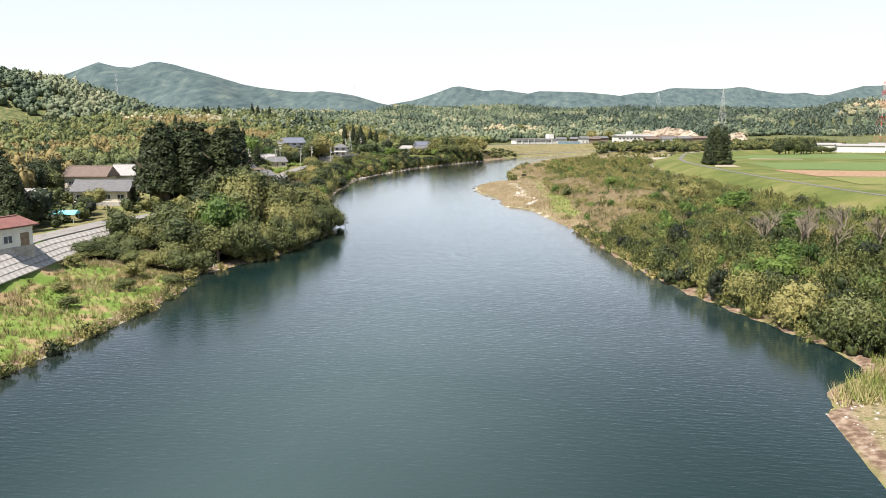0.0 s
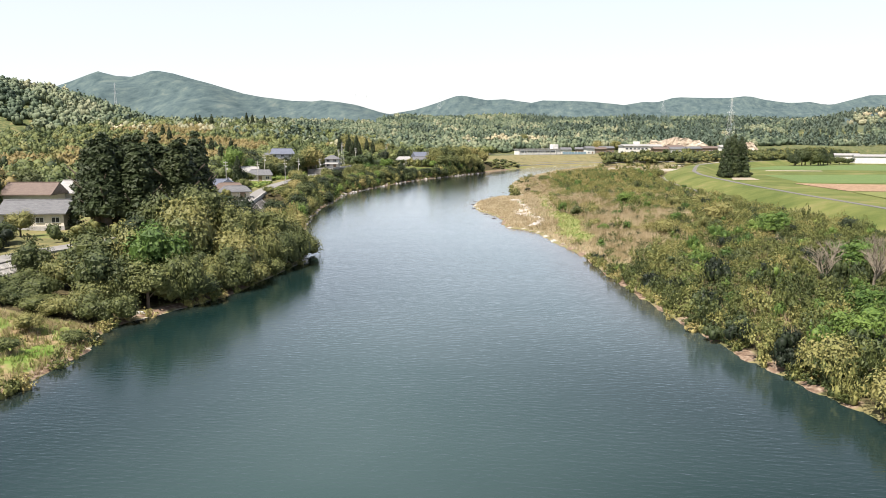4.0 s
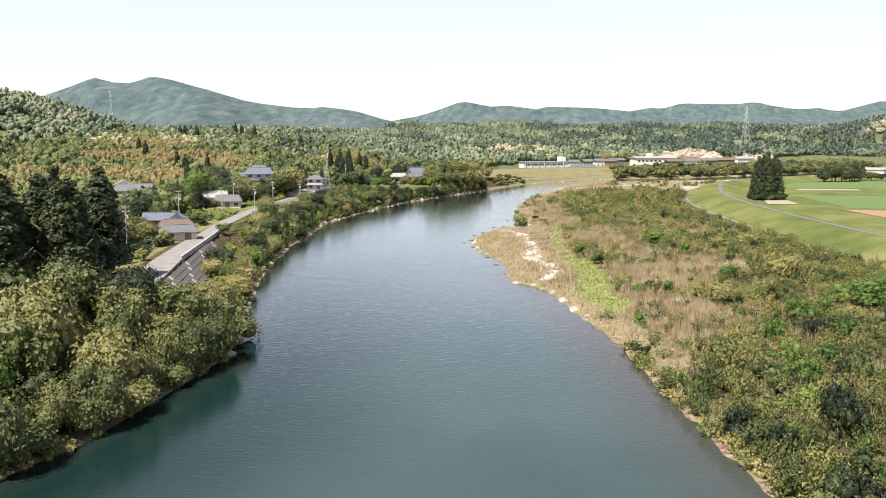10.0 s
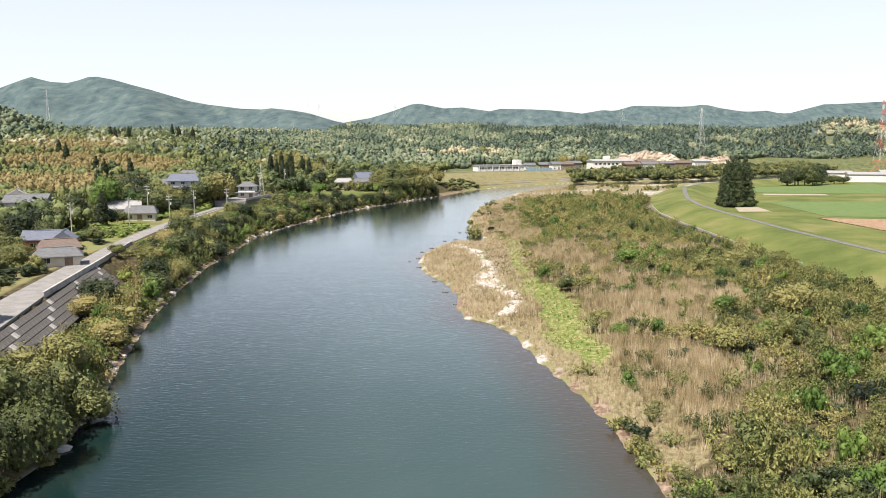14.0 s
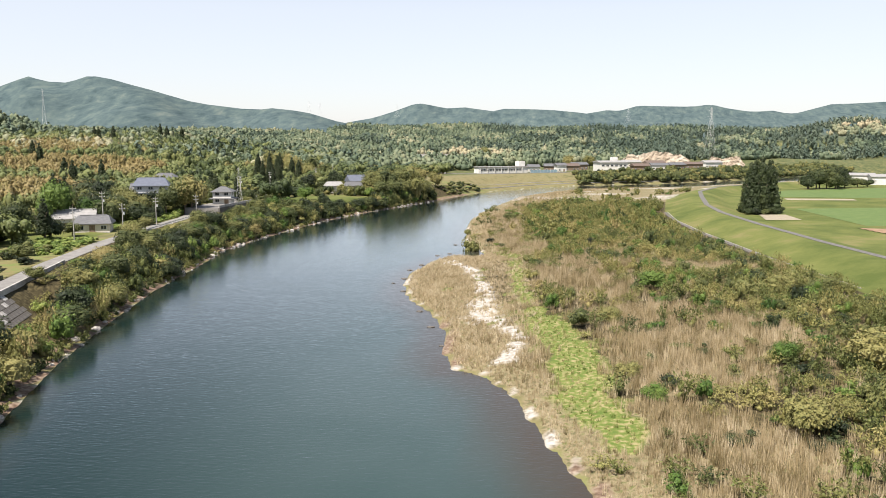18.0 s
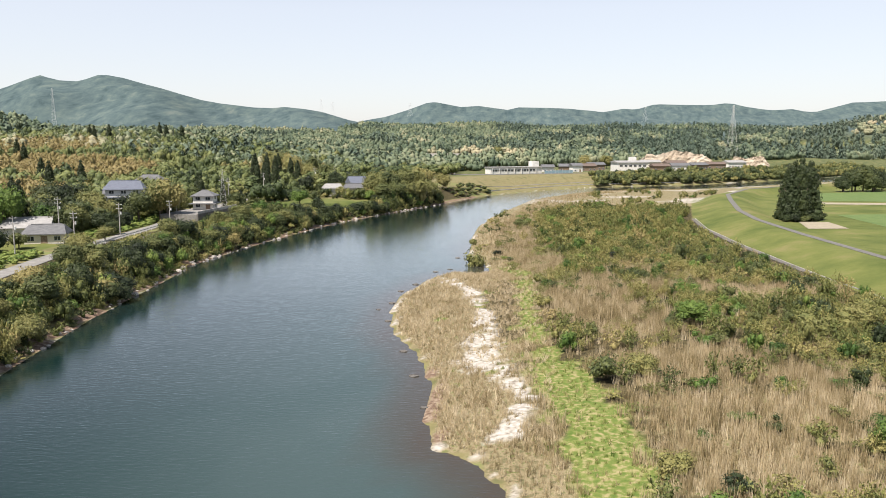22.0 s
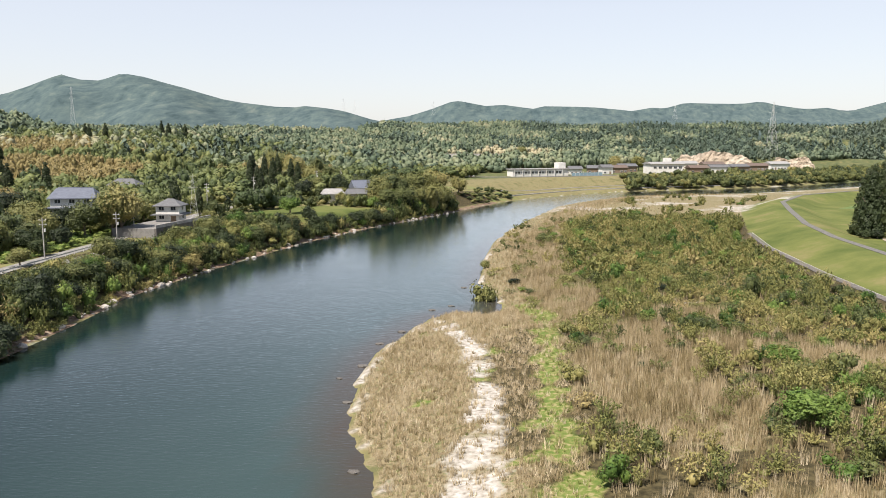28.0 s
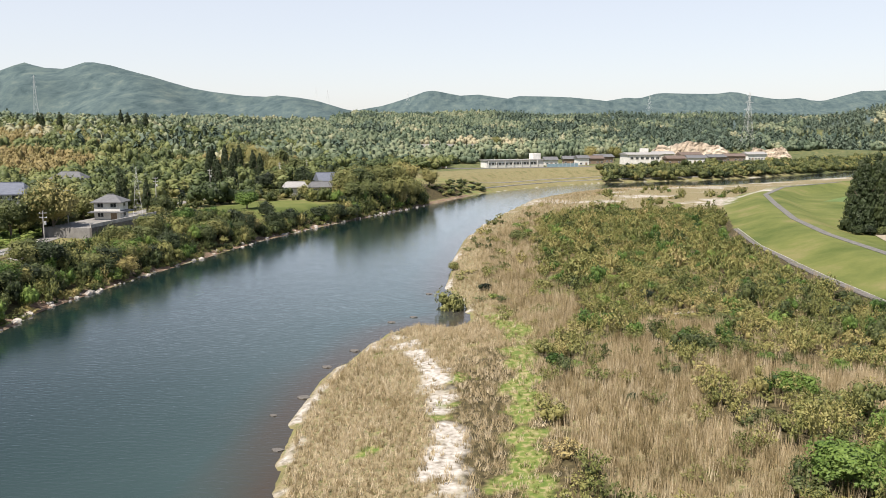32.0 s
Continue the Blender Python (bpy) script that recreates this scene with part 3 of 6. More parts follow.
def leaves(rng, centre, radii, count, size, droop=0.0):
    """Small leaf triangles over an ellipsoid, facing outward and upward, with gaps."""
    d = rng.normal(size=(count, 3))
    d[:, 2] = np.abs(d[:, 2]) * 1.1 - 0.45
    d /= np.linalg.norm(d, axis=1)[:, None]
    c = centre + d * radii * (0.8 + 0.32 * rng.rand(count, 1))
    nrm = d + 0.42 * rng.normal(size=(count, 3)) + (0, 0, 0.35)
    nrm /= np.linalg.norm(nrm, axis=1)[:, None]
    u = np.cross(nrm, rng.normal(size=(count, 3)))
    u /= np.linalg.norm(u, axis=1)[:, None] + 1e-9
    w = np.cross(nrm, u)
    s = size * (0.6 + 0.9 * rng.rand(count, 1))
    a, b2, c2 = c + u * s, c - u * s * 0.5 + w * s * 0.7, c - u * s * 0.5 - w * s * 0.7
    a[:, 2] -= droop * s[:, 0]
    v = np.stack([a, b2, c2], 1).reshape(-1, 3)
    return v, np.arange(count * 3).reshape(-1, 3)


def joined(bits):
    vs, fs, k = [], [], 0
    for v, f in bits:
        vs.append(v)
        fs.append(f + k)
        k += len(v)
    return np.concatenate(vs), np.concatenate(fs)


def crown(seed, count, size, lobes=5, flat=0.75, droop=0.0, spread=0.5, core=0.56):
    """A broad uneven crown about 1 m in radius, its foot at z = 0: several lobes of leaves round dark cores."""
    rng = np.random.RandomState(seed)
    bits = []
    for k in range(lobes):
        a = 6.2832 * k / lobes + rng.rand()
        rad = spread * (0.55 + 0.6 * rng.rand()) if k else 0.1
        c = np.array([math.cos(a) * rad, math.sin(a) * rad, flat * (0.45 + 0.75 * rng.rand() * (1 if k else 1.4))])
        r = np.array([1, 1, flat]) * (0.42 + 0.2 * rng.rand())
        v, f = blob(rng)
        bits.append((v * r * core + c, f))
        bits.append(leaves(rng, c, r, count // lobes, size, droop))
    v, f = joined(bits)
    v[:, 2] = np.maximum(v[:, 2], -0.03)
    v[:, 2] /= np.percentile(v[:, 2], 99)
    v[:, :2] /= np.percentile(np.hypot(v[:, 0], v[:, 1]), 97)
    return v, f


def dome(seed, lobes=5, sprays=7):
    """A far broadleaf crown about 1 m in radius: rounded lobes crowded on a body, sprays of leaves on them."""
    rng = np.random.RandomState(seed)
    v, f = blob(rng, 3, 5)
    bits = [(v * (0.72, 0.72, 0.5) + (0, 0, 0.35), f)]
    for k in range(lobes):
        a = k * 6.2832 / (lobes - 1) + rng.rand()
        off = 0.6 * (k > 0)
        c = np.array([math.cos(a) * off, math.sin(a) * off, (0.62 if k else 0.78) - 0.28 * rng.rand() * (k > 0)])
        r = np.array([1, 1, 0.8]) * (0.34 + 0.14 * rng.rand())
        v, f = blob(rng, 3, 5)
        bits += [(v * r * 0.92 + c, f), leaves(rng, c, r * 1.05, sprays, 0.2)]
    v, f = joined(bits)
    v[:, 2] = np.maximum(v[:, 2], -0.03)
    return v, f


def plume(seed, stems=23, count=16, core=0.3, long=0.085):
    """A clump of arching leafy canes about 1 m in radius and height: narrow leaves along every cane, a dark heart."""
    rng = np.random.RandomState(seed)
    v, f = blob(rng, 3, 6)
    bits = [(v * (core, core, core * 0.62) + (0, 0, core * 0.5), f)]
    a = rng.rand(stems) * 6.2832
    reach = 0.15 + 0.85 * np.sqrt(rng.rand(stems))
    tip = (1.06 - 0.5 * reach**1.5) * (0.78 + 0.3 * rng.rand(stems))
    t = 0.12 + 0.9 * rng.rand(stems, count) ** 0.8
    out = (0.25 + 0.75 * t**1.6) * reach[:, None]
    z = tip[:, None] * np.sin(np.minimum(t, 1) * 1.75)
    c = np.stack([np.cos(a)[:, None] * out, np.sin(a)[:, None] * out, z], -1).reshape(-1, 3) + rng.normal(size=(stems * count, 3)) * 0.045
    n_ = len(c)
    way = np.stack([np.cos(a)[:, None] + 0 * t, np.sin(a)[:, None] + 0 * t, 0.75 - 1.2 * t], -1).reshape(-1, 3) + 0.75 * rng.normal(size=(n_, 3))
    way /= np.linalg.norm(way, axis=1)[:, None]
    flat = np.cross(way, np.array([0, 0, 1.0]) + 0.5 * rng.normal(size=(n_, 3)))
    flat /= np.linalg.norm(flat, axis=1)[:, None] + 1e-9
    ln = long * (0.75 + 0.8 * rng.rand(n_, 1))
    tri = np.stack([c + way * ln, c - way * ln * 0.3 + flat * ln * 0.45, c - way * ln * 0.3 - flat * ln * 0.45], 1).reshape(-1, 3)
    bits.append((tri, np.arange(n_ * 3).reshape(-1, 3)))
    v, f = joined(bits)
    v[:, 2] = np.maximum(v[:, 2], -0.03)
    return v, f


def conifer(seed, count, size):
    """A tapering conifer crown, 1 m high, of drooping sprays."""
    rng = np.random.RandomState(seed)
    z = 0.12 + 0.88 * rng.rand(count) ** 1.25
    r = 0.22 * (1.03 - z) ** 0.45 * (0.75 + 0.35 * rng.rand(count)) + 0.006
    a = rng.rand(count) * 6.2832
    c = np.stack([np.cos(a) * r, np.sin(a) * r, z], 1)
    out = np.stack([np.cos(a), np.sin(a), -0.6 - 0.5 * rng.rand(count)], 1)
    side = np.stack([-np.sin(a), np.cos(a), rng.rand(count) - 0.5], 1)
    s = size * (0.6 + 0.8 * rng.rand(count, 1))
    v = np.stack([c + out * s, c - out * s * 0.6 + side * s * 0.6, c - out * s * 0.6 - side * s * 0.6], 1).reshape(-1, 3)
    core_v, core_f = blob(rng, 4, 6)
    core = core_v * (0.13, 0.13, 0.42) + (0, 0, 0.52)
    core[:, :2] *= np.clip(1.35 - core[:, 2:3] * 1.15, 0.1, 1.2)
    return joined([(core, core_f), (v, np.arange(count * 3).reshape(-1, 3))])


def cedar(seed, count, size, low=0.2, stout=1.0, taper=0.75):
    """A dense cedar crown, 1 m high: rounded boughs stacked round the stem, a domed top."""
    rng = np.random.RandomState(seed)
    bits, tiers = [], 11
    for k in range(tiers):
        z = low + (0.95 - low) * k / (tiers - 1)
        reach = 0.19 * stout * (1.03 - z) ** taper
        many = 4 if k < tiers - 2 else 1
        for q in range(many):
            a = q * 6.2832 / many + k * 0.9 + rng.rand() * 0.6
            off = reach * (0.55 + 0.35 * rng.rand()) * (many > 1)
            c = np.array([math.cos(a) * off, math.sin(a) * off, z + 0.04 * (rng.rand() - 0.5)])
            r = np.array([1, 1, 1.05]) * (0.034 * stout + reach * 0.36) * (0.85 + 0.3 * rng.rand())
            v, f = blob(rng)
            bits.append((v * r * 0.8 + c, f))
            bits.append(leaves(rng, c, r, count // (tiers * 3), size, 0.4))
    return joined(bits)


def tuft(seed, blades=20, lean=0.3, wide=0.028):
    """A tuft of upright blades, 1 m high."""
    rng = np.random.RandomState(seed)
    v = []
    for k in range(blades):
        a, b = rng.rand() * 6.2832, rng.rand() * 6.2832
        x, y = math.cos(a) * rng.rand() * 0.45, math.sin(a) * rng.rand() * 0.45
        h = 0.6 + 0.5 * rng.rand()
        dx, dy = math.cos(b) * wide, math.sin(b) * wide
        lx, ly = (rng.rand(2) - 0.5) * 2 * lean
        v += [(x - dx, y - dy, -0.05), (x + dx, y + dy, -0.05), (x + lx, y + ly, h)]
    return np.array(v), np.arange(blades * 3).reshape(-1, 3)


def stuff(name, protos, places, scales, mat, tints, label, category, rng, rise=0.0):
    """Many plants in one mesh. places (n, 2), scales (n, 3)."""
    z = over(places[:, 0], places[:, 1]) + rise
    which = rng.randint(len(protos), size=len(places))
    turn = rng.rand(len(places)) * 6.2832
    vs, fs, ts, k = [], [], [], 0
    for q, (pv, pf) in enumerate(protos):
        m = np.where(which == q)[0]
        if not len(m):
            continue
        c, s = np.cos(turn[m])[:, None], np.sin(turn[m])[:, None]
        sx = scales[m]
        x = (pv[:, 0] * c - pv[:, 1] * s) * sx[:, :1] + places[m, :1]
        y = (pv[:, 0] * s + pv[:, 1] * c) * sx[:, 1:2] + places[m, 1:2]
        zz = pv[:, 2] * sx[:, 2:] + z[m][:, None]
        vs.append(np.stack([x, y, zz], -1).reshape(-1, 3))
        fs.append((pf[None] + (np.arange(len(m)) * len(pv))[:, None, None] + k).reshape(-1, 3))
        ts.append(np.repeat(tints[m], len(pv)))
        k += len(m) * len(pv)
    me = mesh_from(name, np.concatenate(vs), np.concatenate(fs), mat, np.concatenate(ts), smooth=True)
    return tagged(new(name, me), label, category, kind="stuff")


def scatter(rng, x0, x1, y0, y1, step_m, jitter=0.5):
    gx, gy = np.meshgrid(np.arange(x0, x1, step_m), np.arange(y0, y1, step_m))
    p = np.stack([gx.ravel(), gy.ravel()], 1)
    return p + (rng.rand(*p.shape) - 0.5) * 2 * jitter * step_m


def info(p):
    dl, dr, left, right = sides(p)
    dv, sv, _ = along(LEVEE, p)
    rd, rs, _ = along(ROAD, p)
    return dl, dr, dv, sv, rd, rs, left, right


rng = np.random.RandomState(5)
SHRUB = [crown(100 + k, 460, 0.075, 8, 0.8, spread=0.62, core=0.62) for k in range(6)]
CROWN = [crown(200 + k, 2300, 0.052, 11, 0.9, core=0.7) for k in range(5)]
MID = [crown(350 + k, 75, 0.19, 4, 1.0, spread=0.5, core=0.9) for k in range(6)]
FAR = [dome(300 + k, 4, 5) for k in range(6)]
BROAD = [crown(320 + k, 170, 0.125, 5, 0.95, spread=0.55, core=0.85) for k in range(7)]
PLUME = [plume(600 + k) for k in range(7)]
LOOSE = [plume(620 + k, 16, 12, 0.4, 0.14) for k in range(5)]
LUSH = [crown(640 + k, 330, 0.1, 7, 0.95, spread=0.6, core=0.8) for k in range(5)]
SPIRE = [conifer(400 + k, 30, 0.13) for k in range(4)]
REED = [tuft(500 + k) for k in range(5)]
TURF = [tuft(520 + k, 16, 0.5, 0.05) for k in range(4)]

# shrubs of the right bank's flood plain
p = scatter(rng, -25, 125, 40, 640, 2.25)
dl, dr, dv, sv, rd, rs, left, right = info(p)
sand, lush, dry, mown, wood, meadow, *_ = cover(p[:, 0], p[:, 1])
m = right & (sv > 0) & (dv > np.where((p[:, 1] > 325) & (p[:, 1] < 465), 21.5, 17.5)) & (dr > np.where(p[:, 1] < 190, 0.1, 1.2)) & (sand < 0.4) & (lush < 0.3) & (bed(p) * 0.86 < rng.rand(len(p))) & (p[:, 1] > 82)
west = (p[:, 0] < np.interp(p[:, 1], [206, 224, 262, 280, 300, 338, 352], [8, 5, 5, 2, -1, -4, -8])) & (p[:, 1] > 205) & (p[:, 1] < 356)
m &= ~west
thin = np.clip(1.25 - 0.9 * step(18, 4, np.abs(p[:, 1] - 255) / 5) * step(46, 12, p[:, 0]), 0.45, 1)
m &= rng.rand(len(p)) < thin
m &= (p[:, 1] < 500) | ((rng.rand(len(p)) < 0.5) & (waves(p[:, 0], p[:, 1], 40, 44) > 0.5) & (p[:, 1] < 620))
p = p[m]
h = 1.0 + 2.0 * rng.rand(len(p)) + np.interp(p[:, 1], [60, 130, 200], [1.6, 0.8, 0]) + 1.0 * waves(p[:, 0], p[:, 1], 14, 45) + 1.6 * (rng.rand(len(p)) < 0.1)
h = np.maximum(h * (1 - 0.3 * bed(p)), 0.9)
w = (1.2 + 0.8 * rng.rand(len(p)) + 0.25 * np.maximum(h - 2.4, 0))
lively = (waves(p[:, 0], p[:, 1], 11, 51) + 0.6 * rng.randn(len(p)) > 1.05)
q = p[lively]
stuff("green_shrubs", SHRUB, q, np.stack([w, w, h], 1)[lively] * (0.95, 0.95, 1.0), BRIGHT, np.clip(0.62 + 0.16 * rng.randn(len(q)), 0.1, 1.0), "fresh green shrubs scattered in the thicket", "shrubs", rng)
p, h, w = p[~lively], h[~lively], w[~lively]
# near end darker: dark-olive leaves, plus bank-edge shade put into the tint
tints = np.clip(np.interp(p[:, 1], [90, 140, 230, 300], [0.15, 0.23, 0.35, 0.45]) + 0.15 * waves(p[:, 0], p[:, 1], 34, 32) + 0.12 * waves(p[:, 0], p[:, 1], 8, 52) + 0.13 * rng.randn(len(p)), 0.1, 1.0)
near_ = p[:, 1] < 370
leafy = near_ & (waves(p[:, 0], p[:, 1], 16, 61) + 0.5 * rng.randn(len(p)) > 0.75)
cane = near_ & ~leafy
size = np.stack([w, w, h], 1)
stuff("bamboo_thicket", PLUME, p[cane], size[cane], PLUMELEAF, tints[cane], "olive green dwarf bamboo in a dense thicket on the flood plain", "bamboo", rng)
stuff("shrub_thicket", SHRUB, p[leafy], size[leafy], LEAF, tints[leafy] - 0.12, "dark green shrubs among the thicket on the flood plain", "shrubs", rng)
stuff("far_thicket", LOOSE, p[~near_], size[~near_], PLUMELEAF, tints[~near_], "olive green shrubs in the far part of the thicket", "shrubs", rng)

# dry reeds between them
p = scatter(rng, -30, 110, 60, 660, 0.78)
dl, dr, dv, sv, rd, rs, left, right = info(p)
sand, lush, dry, mown, wood, meadow, *_ = cover(p[:, 0], p[:, 1])
m = right & (sv > 0) & (dv > 17) & (dr > 0.5) & (lush < 0.35 + 0.4 * rng.rand(len(p))) & ((sand < 0.6) | (rng.rand(len(p)) < 0.06)) & (p[:, 1] > 120) & (np.maximum(bed(p), 0.15 * step(60, 30, p[:, 0])) > rng.rand(len(p)) * 0.9) & (rng.rand(len(p)) < np.interp(p[:, 1], [340, 480], [1, 0.4]))
p, dr = p[m], dr[m]
inner = step(3, 10, np.where((p[:, 1] > 235) & (p[:, 1] < 350), p[:, 0] + 8, dr))
h = (0.6 + 0.35 * rng.rand(len(p)) + (0.5 + 0.7 * rng.rand(len(p))) * inner) * np.interp(p[:, 1], [430, 500], [1, 0.6])
stuff("dry_reeds", REED, p, np.stack([h * 0.7, h * 0.7, h], 1), DRY, np.clip(0.68 - 0.12 * inner + 0.2 * rng.randn(len(p)) + 0.15 * waves(p[:, 0], p[:, 1], 22, 46), 0.1, 1.1), "tan dry reeds standing in tufts on the flood plain", "reeds", rng)

# fresh grass of the green strip and the near meadow
p = scatter(rng, -90, 44, 55, 360, 0.9)
dl, dr, dv, sv, rd, rs, left, right = info(p)
sand, lush, dry, mown, wood, meadow, *_ = cover(p[:, 0], p[:, 1])
m = (right & (p[:, 1] < 84) & (p[:, 1] > 70) & (dr > 0.3)) | (right & (lush > 0.3) & (sand < 0.5) & (rng.rand(len(p)) < 0.75)) | (left & (meadow > 0.4) & (dl > 0.6) & (rd > 9) & (rng.rand(len(p)) < 0.8))
p = p[m]
h = (0.3 + 0.35 * rng.rand(len(p))) * np.where((p[:, 0] > 24) & (p[:, 1] < 90), 2.6, 1) * np.where(p[:, 0] < -40, 1.5, 1)
stuff("fresh_grass", TURF, p, np.stack([h, h, h], 1), GRASS, np.clip(0.62 + 0.25 * waves(p[:, 0], p[:, 1], 16, 47) + 0.15 * rng.randn(len(p)), 0.0, 1.1), "fresh green grass tufts beside the river", "grass", rng)

# straw patches on the near meadow
p = scatter(rng, -74, -48, 55, 118, 0.8)
dl, dr, dv, sv, rd, rs, left, right = info(p)
m = left & (dl > 0.4) & (rd > 7) & ((waves(p[:, 0], p[:, 1], 24, 63) > -0.1) & (p[:, 0] < -56) | (dl < 3)) & (rng.rand(len(p)) < 0.8)
p = p[m]
h = 0.5 + 0.5 * rng.rand(len(p))
stuff("meadow_straw", TURF, p, np.stack([h, h, h], 1), DRY, np.clip(0.42 + 0.2 * rng.randn(len(p)) + 0.2 * waves(p[:, 0], p[:, 1], 12, 64), 0.05, 1.0), "brown straw grass in patches on the meadow", "grass", rng)

# bushes on the left bank's slope
p = scatter(rng, -112, -20, 118, 640, 2.3)
dl, dr, dv, sv, rd, rs, left, right = info(p)
m = left & (dl > np.where(p[:, 1] > 182, 1.6, 0.1)) & (dl < 21) & (rd > np.where((p[:, 1] > 176) & (p[:, 1] < 252), 10.5, 5.5)) & (rs < 0) & ~((p[:, 1] > 442) & (p[:, 1] < 496) & (dl > 5)) & (p[:, 1] < 552) & ~((p[:, 1] > 345) & (p[:, 1] < 440) & (p[:, 0] < -98.5))
p, dl = p[m], dl[m]
tall = np.interp(p[:, 1], [118, 130, 180, 198, 480, 500, 550, 575], [1.0, 2.0, 2.0, 1.15, 1.2, 1.8, 1.8, 0.6])
h = (1.3 + 1.8 * rng.rand(len(p)) + 0.5 * waves(p[:, 0], p[:, 1], 16, 48)) * tall
w = (1.15 + 0.8 * rng.rand(len(p))) * (0.6 + 0.4 * tall)
w = np.maximum(w, 0.6 * h)
rd_ = along(ROAD, p)[0]
h = h * np.interp(rd_, [5, 14], [0.45, 1.0]) * np.interp(dl, [6, 12], [1.35, 1.0])
mood = waves(p[:, 0], p[:, 1], 13, 53) + 0.55 * rng.randn(len(p))
straw = (p[:, 1] > 180) & (p[:, 1] < 262) & (mood > -0.7) | (p[:, 1] < 185) & (mood > 0.9)
lively = ~straw & (mood < -0.75)
rest = ~straw & ~lively
grove = p[:, 1] < 186
pick = grove & (rng.rand(len(p)) < 0.34)
straw, lively, rest = straw & ~grove, lively & ~grove, rest & ~grove
size = np.stack([w, w, h], 1)
stuff("bank_bushes", PLUME[:4] + SHRUB[:3], p[rest], size[rest], PLUMELEAF, np.clip(np.interp(p[:, 1], [170, 200], [0.24, 0.3]) + 0.2 * waves(p[:, 0], p[:, 1], 24, 33) + 0.2 * rng.randn(len(p)), 0.05, 0.95)[rest], "dense olive green bushes on the river bank", "bushes", rng)
wide_ = 2.3 + 1.6 * rng.rand(len(p))
stuff("bank_trees", CROWN, p[pick], np.stack([wide_, wide_, np.minimum(h, 2.2 * wide_)], 1)[pick], LEAF, np.clip(0.29 + 0.18 * waves(p[:, 0], p[:, 1], 12, 66) + 0.1 * rng.randn(len(p)), 0.15, 0.9)[pick], "brown and olive leafy trees crowding over the water", "trees", rng)
stuff("bank_green_bushes", SHRUB, p[lively], size[lively], BRIGHT, np.clip(0.55 + 0.2 * rng.randn(len(p)), 0.05, 1.0)[lively], "fresh green bushes on the river bank", "bushes", rng)
stuff("bank_bamboo", PLUME, p[straw], size[straw] * (0.95, 0.95, 1.15), PLUMELEAF, np.clip(np.interp(p[:, 1], [190, 225], [0.36, 0.54]) + 0.14 * rng.randn(len(p)), 0.2, 1.0)[straw], "straw-coloured feathery bamboo above the water", "bamboo", rng)

# scrub that overhangs the water's edge
edge = []
for line, y0, y1 in ((LEFT_BANK, 60, 552), (RIGHT_BANK, 84, 188)):
    pts = np.array(line, float)
    for a, b in zip(pts[:-1], pts[1:]):
        many = int(np.hypot(*(b - a)) / 1.5)
        t = rng.rand(many, 1)
        q = a + (b - a) * t
        edge.append(q[(q[:, 1] > y0) & (q[:, 1] < y1)])
p = np.concatenate(edge)
p = p + rng.randn(*p.shape) * 0.45 + np.stack([np.where(p[:, 0] < 0, np.where(p[:, 1] > 182, -1.5, -0.3), 0.5), np.zeros(len(p))], 1)
h = (0.9 + 1.0 * rng.rand(len(p))) * np.where((p[:, 0] > 0) & (p[:, 1] > 185), 0.6, 1.0)
w = 0.9 + 0.5 * rng.rand(len(p))
stuff("shore_scrub", LOOSE, p, np.stack([w, w, h], 1), PLUMELEAF, np.clip(0.5 + 0.2 * rng.randn(len(p)) + 0.2 * waves(p[:, 0], p[:, 1], 15, 58), 0.1, 0.95), "low olive and straw scrub overhanging the water's edge", "scrub", rng, -0.15)

# short straw grass on the sandy spit
p = scatter(rng, -30, 2, 236, 348, 0.72)
dl, dr, dv, sv, rd, rs, left, right = info(p)
sand, lush, *_ = cover(p[:, 0], p[:, 1])
m = right & (dr > 0.9) & (sand + 0.8 * lush < rng.rand(len(p)) * 0.95)
p = p[m]
h = 0.4 + 0.45 * rng.rand(len(p)) + 0.15 * waves(p[:, 0], p[:, 1], 10, 59)
stuff("spit_grass", TURF, p, np.stack([h, h, h], 1), DRY, np.clip(0.62 + 0.2 * rng.randn(len(p)) + 0.15 * waves(p[:, 0], p[:, 1], 14, 60), 0.1, 1.1), "short straw-coloured grass on the sandy spit", "grass", rng)

# groves of golden bamboo: centre and reach
GOLD = [(-245, 530, 75), (-195, 395, 58), (-150, 625, 30), (-135, 150, 40), (-150, 190, 34), (-60, 1010, 45), (-320, 640, 60), (560, 1500, 130), (-30, 985, 30), (-200, 300, 40)]


def golden(p):
    out = np.zeros(len(p))
    for x, y, r in GOLD:
        out = np.maximum(out, 1.6 * np.exp(-((p[:, 0] - x) ** 2 + (p[:, 1] - y) ** 2) / r**2))
    return out


# woods behind, near and far
CLEAR = [(-126, 391, 17, 15), (-90, 520, 19, 14), (-97, 158, 20, 18), (-104, 182, 20, 20), (-122, 338, 26, 24), (-113, 272, 20, 22), (-92, 250, 12, 12), (-118, 432, 12, 14), (-112, 195, 22, 28), (-90, 556, 22, 32), (-112, 380, 14, 40), (-110, 408, 12, 16)]
p = scatter(rng, -400, -60, 118, 820, 7.2)
dl, dr, dv, sv, rd, rs, left, right = info(p)
m = left & (dl > 40) & (rd > 9) & (waves(p[:, 0], p[:, 1], 80, 34) < 1.0) & (golden(p) < 1.0)
for x, y, a, b in CLEAR:
    m &= np.hypot((p[:, 0] - x) / a, (p[:, 1] - y) / b) > 1
m &= ~((p[:, 1] > 590) & (dl < 75))
p = p[m]
h = (5 + 5 * rng.rand(len(p))) * np.interp(-p[:, 0], [90, 200], [0.75, 1.25])
w = 3.6 + 2.4 * rng.rand(len(p))
